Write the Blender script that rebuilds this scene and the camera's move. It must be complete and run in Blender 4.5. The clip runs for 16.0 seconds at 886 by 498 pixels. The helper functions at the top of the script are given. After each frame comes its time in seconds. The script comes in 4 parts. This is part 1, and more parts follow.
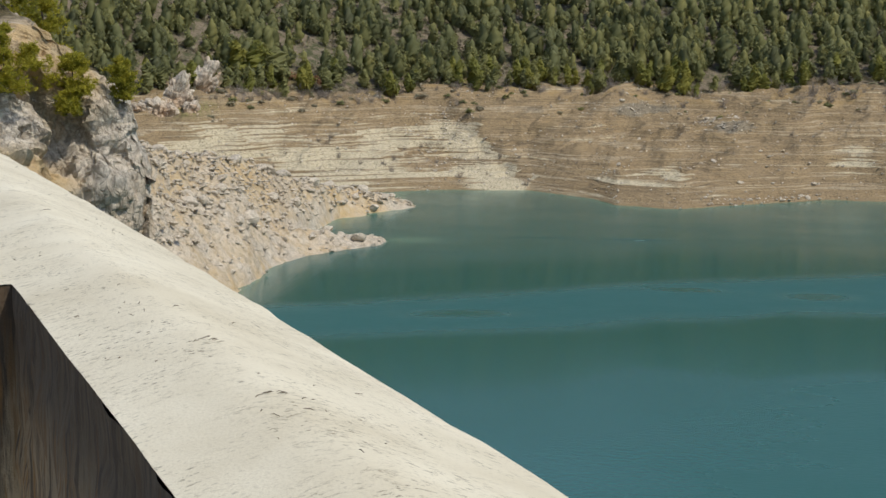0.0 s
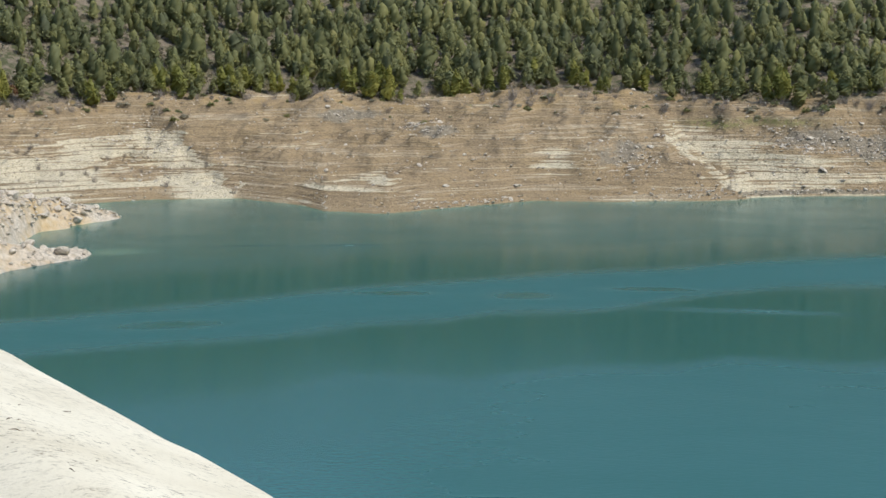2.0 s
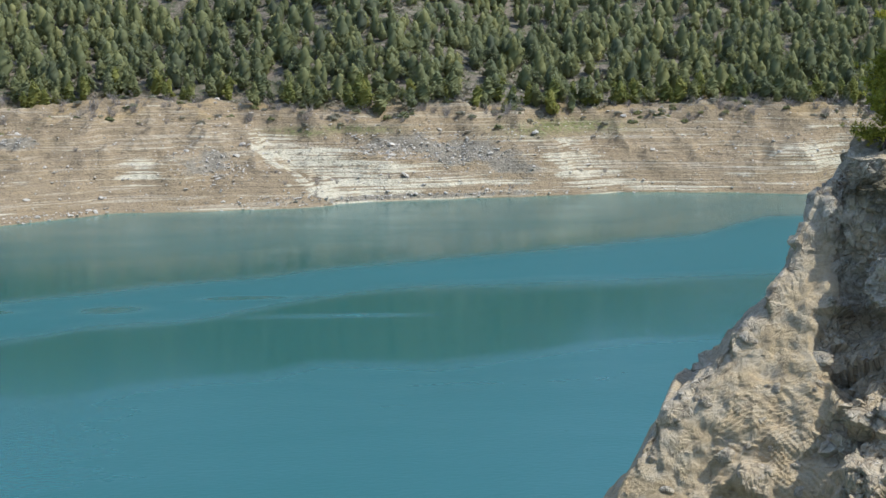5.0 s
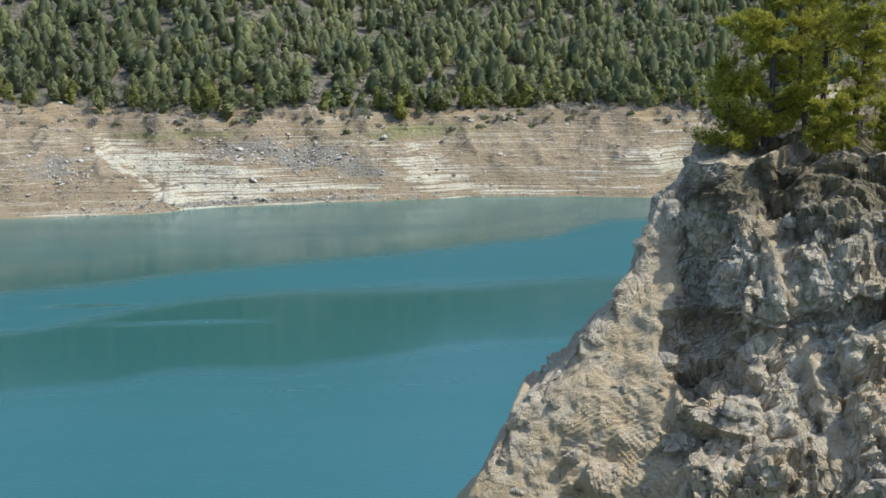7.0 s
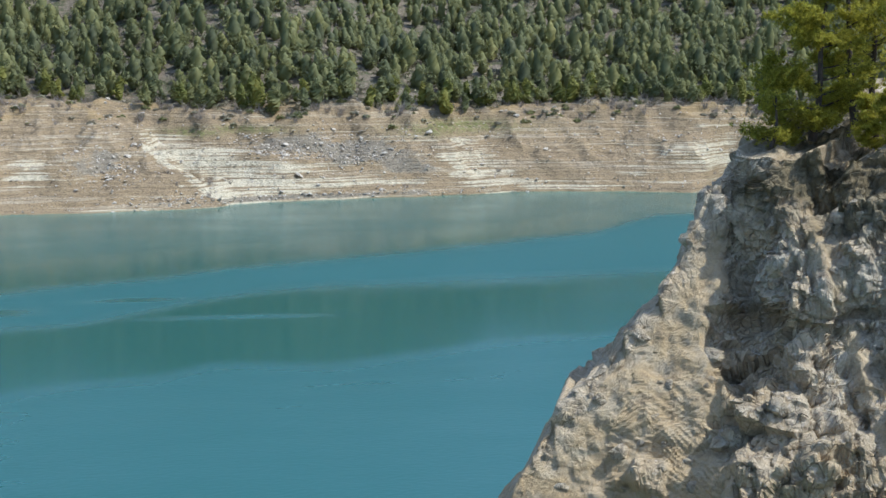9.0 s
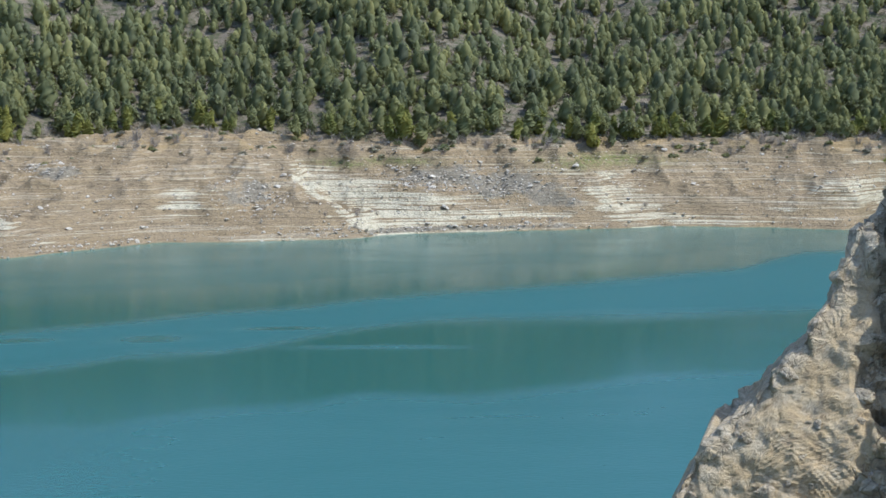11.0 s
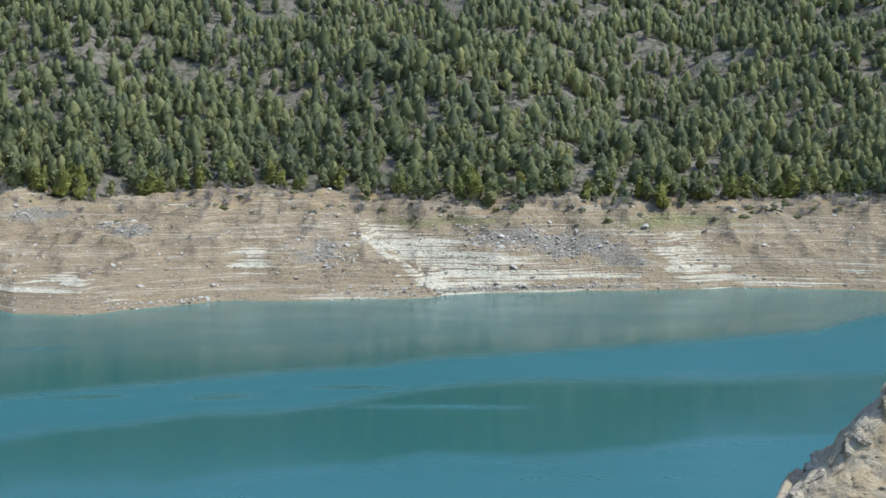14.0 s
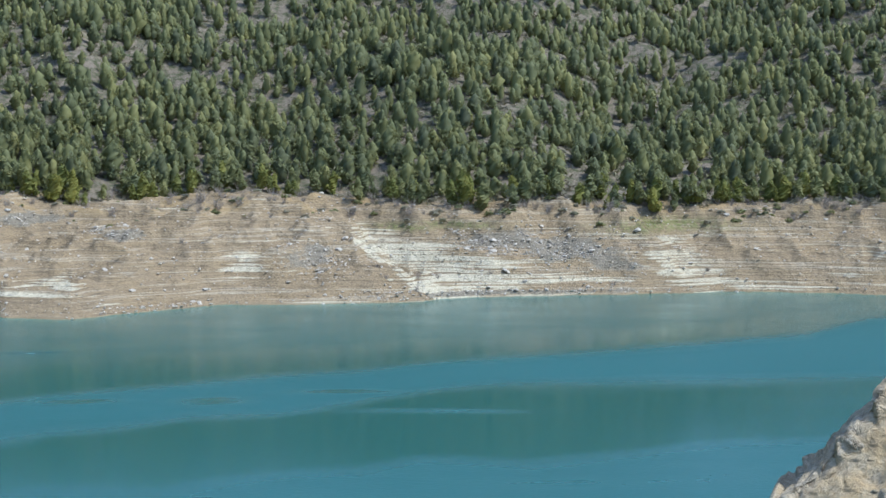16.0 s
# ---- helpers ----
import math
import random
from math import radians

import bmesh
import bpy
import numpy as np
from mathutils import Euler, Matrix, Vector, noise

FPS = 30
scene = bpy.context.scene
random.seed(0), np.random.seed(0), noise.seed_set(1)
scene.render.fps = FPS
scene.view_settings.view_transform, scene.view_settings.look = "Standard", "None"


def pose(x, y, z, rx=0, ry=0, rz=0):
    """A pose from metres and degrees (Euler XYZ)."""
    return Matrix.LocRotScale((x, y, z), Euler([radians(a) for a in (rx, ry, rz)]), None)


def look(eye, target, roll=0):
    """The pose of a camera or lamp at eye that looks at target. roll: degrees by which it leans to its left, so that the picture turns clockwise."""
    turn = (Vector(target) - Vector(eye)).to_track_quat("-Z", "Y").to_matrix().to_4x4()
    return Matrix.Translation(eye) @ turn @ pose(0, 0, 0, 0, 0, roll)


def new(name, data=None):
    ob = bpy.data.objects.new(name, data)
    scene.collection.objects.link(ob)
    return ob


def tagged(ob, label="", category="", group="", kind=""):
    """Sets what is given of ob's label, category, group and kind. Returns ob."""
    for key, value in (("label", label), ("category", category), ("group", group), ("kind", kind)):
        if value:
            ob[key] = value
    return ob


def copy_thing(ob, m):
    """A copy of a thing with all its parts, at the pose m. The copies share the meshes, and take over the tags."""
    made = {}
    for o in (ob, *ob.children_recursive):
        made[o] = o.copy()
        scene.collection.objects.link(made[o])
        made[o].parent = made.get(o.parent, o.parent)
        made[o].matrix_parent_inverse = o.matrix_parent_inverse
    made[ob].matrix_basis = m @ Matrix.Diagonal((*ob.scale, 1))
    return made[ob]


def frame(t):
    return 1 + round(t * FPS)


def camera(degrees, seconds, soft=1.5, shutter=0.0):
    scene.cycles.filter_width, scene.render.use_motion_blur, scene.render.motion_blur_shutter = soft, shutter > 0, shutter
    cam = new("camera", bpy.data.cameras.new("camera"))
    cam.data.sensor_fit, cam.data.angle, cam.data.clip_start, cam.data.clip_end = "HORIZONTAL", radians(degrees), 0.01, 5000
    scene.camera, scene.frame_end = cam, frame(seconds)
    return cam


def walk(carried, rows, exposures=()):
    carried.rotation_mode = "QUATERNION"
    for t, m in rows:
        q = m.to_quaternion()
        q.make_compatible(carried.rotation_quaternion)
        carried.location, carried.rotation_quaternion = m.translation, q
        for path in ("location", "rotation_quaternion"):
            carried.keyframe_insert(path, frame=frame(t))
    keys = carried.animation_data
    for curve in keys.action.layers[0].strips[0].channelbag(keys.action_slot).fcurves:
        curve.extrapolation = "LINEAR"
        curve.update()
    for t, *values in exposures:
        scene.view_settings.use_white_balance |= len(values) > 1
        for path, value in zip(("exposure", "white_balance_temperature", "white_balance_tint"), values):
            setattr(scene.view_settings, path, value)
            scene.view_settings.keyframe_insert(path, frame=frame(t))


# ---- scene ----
# ---- camera ----
EYE = 35.0                      # metres above the water
cam = camera(31.55, 16.0, soft=1.5)
# seconds, heading, tilt, roll; the camera turns where it stands
PATH = (
    (0.0, 19.94, -7.93, -0.17),
    (0.5, 17.40, -7.85, -0.16),
    (1.0, 14.62, -7.76, -0.11),
    (1.5, 12.10, -7.73, -0.02),
    (2.0, 9.24, -7.68, 0.08),
    (2.5, 6.53, -7.63, 0.08),
    (3.0, 3.15, -7.57, 0.06),
    (3.5, -0.00, -7.51, 0.00),
    (4.0, -2.92, -7.45, 0.00),
    (4.5, -4.44, -7.40, 0.09),
    (5.0, -5.81, -7.38, 0.14),
    (5.2, -6.83, -7.34, 0.14),
    (7.3, -11.37, -7.21, -0.16),
    (7.5, -11.31, -7.21, -0.16),
    (8.0, -11.10, -7.23, -0.16),
    (8.5, -10.69, -7.25, -0.07),
    (9.0, -9.67, -7.39, 0.02),
    (9.5, -7.12, -7.37, -0.04),
    (9.7, -6.25, -7.33, -0.05),
    (11.8, -3.75, -5.54, -0.23),
    (12.0, -3.42, -5.47, -0.23),
    (12.5, -2.31, -5.35, -0.23),
    (13.0, -1.68, -5.28, -0.24),
    (13.5, -1.66, -4.37, -0.28),
    (14.0, -1.78, -4.04, -0.39),
    (14.5, -1.89, -4.01, -0.37),
    (15.0, -1.98, -4.00, -0.43),
    (15.5, -2.06, -3.92, -0.36),
    (16.0, -2.07, -3.89, -0.36),
)
walk(cam, [(t, pose(0, 0, EYE, 90 + p, r, y)) for t, y, p, r in PATH],
     exposures=[(0.0, 0.02, 6950, 10), (1.5, 0.24, 6700, 10), (3.5, 0.56, 6000, 9), (5.0, 0.64, 5830, 9), (9.7, 0.64, 5780, 9), (12.0, 0.62, 5620, 9), (16.0, 0.64, 5480, 8)])

# ---- sky and sun ----
SUN_AZ, SUN_EL = -107.0, 56.0    # degrees, azimuth counted to the left of +y
world = bpy.data.worlds.new("sky")
scene.world = world
world.use_nodes = True
wn = world.node_tree
sky = wn.nodes.new("ShaderNodeTexSky")
sky.sky_type = "NISHITA"
sky.sun_disc = False
sky.dust_density = 0.8
sky.sun_elevation = radians(SUN_EL)
sky.sun_rotation = radians(-SUN_AZ)
wn.links.new(sky.outputs[0], wn.nodes["Background"].inputs[0])
wn.nodes["Background"].inputs[1].default_value = 0.15
sun = new("sun", bpy.data.lights.new("sun", "SUN"))
sun.data.energy, sun.data.angle, sun.data.color = 2.75, radians(0.55), (1.0, 0.95, 0.86)
ce = math.cos(radians(SUN_EL))
sun.matrix_world = look((0, 0, 300), (300 * math.sin(radians(SUN_AZ)) * ce, -300 * math.cos(radians(SUN_AZ)) * ce,
                                      300 - 300 * math.sin(radians(SUN_EL))))

# ---- numbers, noise and meshes ----
rng = np.random.default_rng(7)


def hash3(i, j, k, seed):
    h = (i * 374761393 + j * 668265263 + k * 2147483647 + seed * 974711) & 0xFFFFFFFF
    h = ((h ^ (h >> 13)) * 1274126177) & 0xFFFFFFFF
    h = ((h ^ (h >> 16)) * 2246822519) & 0xFFFFFFFF
    return ((h ^ (h >> 15)) & 0xFFFF) / 65535.0


def vnoise(p, seed=0):
    """Smooth value noise, -1 to 1, at points p (n, 3)."""
    q = np.floor(p).astype(np.int64)
    f = p - q
    f = f * f * f * (f * (f * 6 - 15) + 10)
    out = np.zeros(len(p))
    for a in (0, 1):
        for b in (0, 1):
            for c in (0, 1):
                w = (f[:, 0] if a else 1 - f[:, 0]) * (f[:, 1] if b else 1 - f[:, 1]) * (f[:, 2] if c else 1 - f[:, 2])
                out += w * hash3(q[:, 0] + a, q[:, 1] + b, q[:, 2] + c, seed)
    return out * 2 - 1


def fbm(p, size, octaves=4, seed=0, gain=0.5, ridged=False):
    out, amp, p = np.zeros(len(p)), 1.0, p / size
    for o in range(octaves):
        n = vnoise(p, seed + o * 17)
        out += amp * ((1 - 2 * np.abs(n)) if ridged else n)
        p, amp = p * 2.03 + 11.7, amp * gain
    return out


def smooth(x, a, b):
    t = np.clip((x - a) / (b - a), 0, 1)
    return t * t * (3 - 2 * t)


def v3(x, y, z):
    return np.stack([np.asarray(x, float), np.asarray(y, float) + 0 * x, np.asarray(z, float) + 0 * x], -1).reshape(-1, 3)


def mesh_np(name, verts, faces, mat, attrs=None, shade=True, flip=False):
    """A mesh from arrays: verts (n, 3), faces (m, 3 or 4)."""
    me = bpy.data.meshes.new(name)
    faces = np.asarray(faces)
    if flip:
        faces = faces[:, ::-1]
    m, k = faces.shape
    me.vertices.add(len(verts))
    me.vertices.foreach_set("co", np.ascontiguousarray(verts, dtype=np.float32).ravel())
    me.loops.add(m * k)
    me.loops.foreach_set("vertex_index", np.ascontiguousarray(faces, dtype=np.int32).ravel())
    me.polygons.add(m)
    me.polygons.foreach_set("loop_start", np.arange(m, dtype=np.int32) * k)
    me.polygons.foreach_set("use_smooth", np.full(m, shade))
    for key, value in (attrs or {}).items():
        me.attributes.new(key, "FLOAT", "POINT").data.foreach_set("value", np.asarray(value, dtype=np.float32))
    me.update(calc_edges=True)
    if mat:
        me.materials.append(mat)
    return me


def grid_faces(r, c):
    i = np.arange(r * c).reshape(r, c)
    return np.stack([i[:-1, :-1], i[:-1, 1:], i[1:, 1:], i[1:, :-1]], -1).reshape(-1, 4)


def part(name, me, parent, label=""):
    ob = new(name, me)
    ob.parent = parent
    if label:
        ob["label"] = label
    return ob


def az_dir(az):
    a = np.radians(az)
    return -np.sin(a), np.cos(a)


# ---- materials ----
def mat_new(name):
    m = bpy.data.materials.new(name)
    m.use_nodes = True
    return m, m.node_tree, m.node_tree.nodes["Principled BSDF"]


def nd(nt, kind, **values):
    n = nt.nodes.new("ShaderNode" + kind)
    for key, v in values.items():
        key = key.replace("_", " ")
        n.inputs[key].default_value = v
    return n


def noise_tex(nt, scale, detail=6.0, rough=0.6, vec=None, distortion=0.0):
    n = nd(nt, "TexNoise", Scale=scale, Detail=detail, Roughness=rough, Distortion=distortion)
    if vec is not None:
        nt.links.new(vec, n.inputs["Vector"])
    return n.outputs[0]


def ramp(nt, fac, stops):
    r = nt.nodes.new("ShaderNodeValToRGB")
    e = r.color_ramp.elements
    while len(e) < len(stops):
        e.new(0.5)
    for el, (pos, col) in zip(e, stops):
        el.position = pos
        el.color = (*col, 1) if not isinstance(col, float) else (col, col, col, 1)
    nt.links.new(fac, r.inputs[0])
    return r.outputs[0]


def mix(nt, fac, a, b, mode="MIX"):
    n = nt.nodes.new("ShaderNodeMix")
    n.data_type, n.blend_type = "RGBA", mode
    for sock, v in ((n.inputs[0], fac), (n.inputs[6], a), (n.inputs[7], b)):
        if isinstance(v, (int, float)):
            sock.default_value = v
        elif isinstance(v, tuple):
            sock.default_value = (*v, 1)
        else:
            nt.links.new(v, sock)
    return n.outputs[2]


def math_node(nt, op, a, b=0.0, clamp=False):
    n = nt.nodes.new("ShaderNodeMath")
    n.operation, n.use_clamp = op, clamp
    for sock, v in zip(n.inputs, (a, b)):
        if isinstance(v, (int, float)):
            sock.default_value = v
        else:
            nt.links.new(v, sock)
    return n.outputs[0]


def attr(nt, name):
    n = nt.nodes.new("ShaderNodeAttribute")
    n.attribute_name = name
    return n.outputs["Fac"]


def coords(nt, scale=(1, 1, 1)):
    c = nt.nodes.new("ShaderNodeTexCoord")
    m = nt.nodes.new("ShaderNodeMapping")
    m.inputs["Scale"].default_value = scale
    nt.links.new(c.outputs["Object"], m.inputs["Vector"])
    return m.outputs[0]


def bump(nt, b, height, strength, distance):
    n = nd(nt, "Bump", Strength=strength, Distance=distance)
    nt.links.new(height, n.inputs["Height"])
    nt.links.new(n.outputs[0], b.inputs["Normal"])


def make_bank():
    """Drained lake bank: tan silt in water-cut lines with ledge shading painted in, pale lime mud, grey scree, forest
    floor above.
    """
    m, nt, b = mat_new("bank_silt")
    o = coords(nt)
    lines = noise_tex(nt, 1.0, 6, 0.62, coords(nt, (0.030, 0.030, 2.1)))
    big = noise_tex(nt, 0.05, 5, 0.6, o)
    fine = noise_tex(nt, 0.9, 6, 0.7, o)
    tan = mix(nt, fine, (0.175, 0.127, 0.072), (0.44, 0.335, 0.197))
    tan = mix(nt, ramp(nt, big, [(0.35, 0.0), (0.65, 1.0)]), tan, (0.325, 0.243, 0.142))
    tan = mix(nt, ramp(nt, lines, [(0.34, 0.35), (0.41, 0.0)]), tan, (0.13, 0.098, 0.064))
    tan = mix(nt, ramp(nt, lines, [(0.58, 0.0), (0.66, 0.4)]), tan, (0.53, 0.44, 0.29))
    tan = mix(nt, ramp(nt, noise_tex(nt, 0.11, 4, 0.6, o), [(0.46, 0.0), (0.64, 0.5)]), tan, mix(nt, fine, (0.24, 0.170, 0.088), (0.48, 0.36, 0.20)))
    # thin dark and pale level lines paint in the ledge shading the terraces lack
    terrace_shade = noise_tex(nt, 1.0, 4, 0.55, coords(nt, (0.016, 0.016, 1.25)))
    broken = ramp(nt, noise_tex(nt, 0.07, 5, 0.65, o), [(0.42, 0.0), (0.56, 1.0)])
    tan = mix(nt, math_node(nt, "MULTIPLY", broken, ramp(nt, terrace_shade, [(0.478, 0.0), (0.49, 0.8), (0.502, 0.0)])), tan, (0.10, 0.078, 0.053))
    steps = noise_tex(nt, 1.0, 4, 0.5, coords(nt, (0.012, 0.012, 0.8)))
    tan = mix(nt, ramp(nt, steps, [(0.553, 0.0), (0.56, 0.8), (0.568, 0.0)]), tan, (0.10, 0.078, 0.053))
    tan = mix(nt, ramp(nt, steps, [(0.41, 0.0), (0.44, 0.55), (0.46, 0.0)]), tan, (0.56, 0.485, 0.35))
    white = mix(nt, fine, (0.47, 0.41, 0.275), (0.75, 0.675, 0.49))
    white = mix(nt, ramp(nt, lines, [(0.39, 0.8), (0.46, 0.0)]), white, (0.29, 0.25, 0.185))
    edge = math_node(nt, "ADD", attr(nt, "pale"), math_node(nt, "MULTIPLY", math_node(nt, "SUBTRACT", lines, 0.5), 3.3))
    col = mix(nt, ramp(nt, edge, [(0.40, 0.0), (0.62, 0.92)]), tan, white)
    scree = mix(nt, noise_tex(nt, 1.6, 6, 0.75, o), (0.095, 0.080, 0.056), (0.41, 0.36, 0.265))
    col = mix(nt, ramp(nt, math_node(nt, "ADD", attr(nt, "scree"), math_node(nt, "MULTIPLY", math_node(nt, "SUBTRACT", fine, 0.5), 0.9)),
                       [(0.4, 0.0), (0.6, 0.9)]), col, scree)
    grass = mix(nt, fine, (0.10, 0.12, 0.03), (0.26, 0.27, 0.09))
    col = mix(nt, math_node(nt, "MULTIPLY", attr(nt, "green"), ramp(nt, fine, [(0.4, 0.0), (0.55, 1.0)])), col, grass)
    floor_ = mix(nt, fine, (0.11, 0.09, 0.065), (0.32, 0.265, 0.195))
    floor_ = mix(nt, ramp(nt, noise_tex(nt, 0.35, 5, 0.7, o), [(0.45, 0.0), (0.6, 0.85)]), floor_, (0.06, 0.075, 0.03))
    grit = noise_tex(nt, 2.6, 4, 0.75, o)
    col = mix(nt, ramp(nt, grit, [(0.38, 0.75), (0.48, 0.0)]), col, (0.105, 0.083, 0.060))
    col = mix(nt, attr(nt, "wood"), col, floor_)
    col = mix(nt, attr(nt, "dry"), col, mix(nt, fine, (0.30, 0.20, 0.08), (0.50, 0.36, 0.17)))
    nt.links.new(col, b.inputs["Base Color"])
    b.inputs["Roughness"].default_value = 0.95
    b.inputs["Specular IOR Level"].default_value = 0.15
    bump(nt, b, math_node(nt, "ADD", fine, math_node(nt, "MULTIPLY", lines, 0.7)), 0.9, 0.7)
    return m


def make_rock(name, dark, light, warm, scale=1.0, warm_amount=0.5):
    """Weathered limestone: grey and ochre, cracked, with attribute 'soil' for loose tan earth."""
    m, nt, b = mat_new(name)
    o = coords(nt)
    big = noise_tex(nt, 0.22 * scale, 5, 0.6, o)
    mid = noise_tex(nt, 1.3 * scale, 8, 0.7, o, 0.4)
    fine = noise_tex(nt, 9.0 * scale, 6, 0.7, o)
    col = mix(nt, ramp(nt, mid, [(0.38, 0.0), (0.58, 1.0)]), dark, light)
    col = mix(nt, ramp(nt, big, [(0.62 - 0.3 * warm_amount, 0.0), (0.75 - 0.2 * warm_amount, 0.85)]), col, warm)
    streak = noise_tex(nt, 1.0, 6, 0.7, coords(nt, (1.6, 1.6, 0.22)))
    col = mix(nt, ramp(nt, streak, [(0.57, 0.0), (0.72, 0.5)]), col, (0.15, 0.13, 0.10))
    soil = mix(nt, fine, (0.40, 0.285, 0.148), (0.67, 0.51, 0.295))
    soil = mix(nt, ramp(nt, mid, [(0.38, 0.65), (0.50, 0.0)]), soil, (0.30, 0.225, 0.135))
    soil = mix(nt, ramp(nt, noise_tex(nt, 0.7, 5, 0.7, o), [(0.45, 0.0), (0.62, 0.6)]), soil, (0.57, 0.485, 0.34))
    bent = nt.nodes.new("ShaderNodeVectorMath")
    bent.operation = "ADD"
    nt.links.new(coords(nt, (1, 1, 0.65)), bent.inputs[0])
    nt.links.new(nd(nt, "TexNoise", Scale=1.1, Detail=3.0).outputs[1], bent.inputs[1])
    cracks = []
    for size, wide in ((0.55, 0.06), (1.7, 0.05)):
        v = nd(nt, "TexVoronoi", Scale=size * scale)
        v.feature = "DISTANCE_TO_EDGE"
        nt.links.new(bent.outputs[0], v.inputs["Vector"])
        cracks.append(ramp(nt, v.outputs["Distance"], [(0.0, 0.0), (wide, 1.0)]))
    joint = math_node(nt, "MULTIPLY", cracks[0], cracks[1])
    col = mix(nt, math_node(nt, "MULTIPLY", math_node(nt, "SUBTRACT", 1.0, joint), ramp(nt, big, [(0.45, 0.0), (0.62, 0.45)])), col, (0.13, 0.112, 0.09))
    col = mix(nt, ramp(nt, noise_tex(nt, 2.4 * scale, 5, 0.7, o), [(0.57, 0.0), (0.67, 0.6)]), col, (0.70, 0.63, 0.52))
    col = mix(nt, attr(nt, "soil"), col, soil)
    # turf and brown earth, darkened on the east face to include painted pine shade
    col = mix(nt, attr(nt, "turf_shade"), col, mix(nt, ramp(nt, mid, [(0.4, 0.0), (0.6, 1.0)]), (0.055, 0.05, 0.022), (0.21, 0.165, 0.085)))
    pits = math_node(nt, "MULTIPLY", ramp(nt, fine, [(0.30, 0.7), (0.42, 0.0)]), math_node(nt, "SUBTRACT", 1.0, math_node(nt, "MULTIPLY", attr(nt, "soil"), 0.75)))
    col = mix(nt, pits, col, (0.085, 0.075, 0.06))
    nt.links.new(col, b.inputs["Base Color"])
    b.inputs["Roughness"].default_value = 0.92
    b.inputs["Specular IOR Level"].default_value = 0.2
    h = math_node(nt, "ADD", math_node(nt, "MULTIPLY", mid, 1.2), math_node(nt, "MULTIPLY", fine, 0.35))
    loose = math_node(nt, "SUBTRACT", 1.0, attr(nt, "soil"))
    bump(nt, b, math_node(nt, "ADD", h, math_node(nt, "MULTIPLY", math_node(nt, "MULTIPLY", joint, 0.45), loose)), 0.9, 0.3)
    return m


def make_leaf(name, stops, rough=0.6, spread=0.3, thin_share=0.25):
    """Foliage: a shade for each tree (its 'tone', or the object's own), less so for each spray."""
    m, nt, b = mat_new(name)
    g = nt.nodes.new("ShaderNodeNewGeometry")
    info = nt.nodes.new("ShaderNodeObjectInfo")
    tree = math_node(nt, "FRACT", math_node(nt, "ADD", attr(nt, "tone"), info.outputs["Random"]))
    shade = math_node(nt, "ADD", math_node(nt, "MULTIPLY", g.outputs["Random Per Island"], spread), math_node(nt, "MULTIPLY", tree, 1 - spread))
    col = ramp(nt, shade, stops)
    tone = noise_tex(nt, 0.03, 3, 0.5, coords(nt))
    col = mix(nt, ramp(nt, tone, [(0.35, 0.6), (0.65, 0.0)]), col, mix(nt, 0.35, col, (0.04, 0.06, 0.03)))
    nt.links.new(col, b.inputs["Base Color"])
    b.inputs["Roughness"].default_value = rough
    b.inputs["Specular IOR Level"].default_value = 0.25
    thin = nt.nodes.new("ShaderNodeBsdfTranslucent")
    nt.links.new(col, thin.inputs["Color"])
    both = nt.nodes.new("ShaderNodeMixShader")
    both.inputs[0].default_value = thin_share
    nt.links.new(b.outputs[0], both.inputs[1])
    nt.links.new(thin.outputs[0], both.inputs[2])
    nt.links.new(both.outputs[0], nt.nodes["Material Output"].inputs[0])
    return m


def make_plain(name, a, c, scale, rough=0.9, stretch=(1, 1, 1), relief=0.4):
    m, nt, b = mat_new(name)
    n = noise_tex(nt, scale, 7, 0.7, coords(nt, stretch))
    nt.links.new(mix(nt, ramp(nt, n, [(0.3, 0.0), (0.7, 1.0)]), a, c), b.inputs["Base Color"])
    b.inputs["Roughness"].default_value = rough
    bump(nt, b, n, relief, 0.3 / scale)
    return m


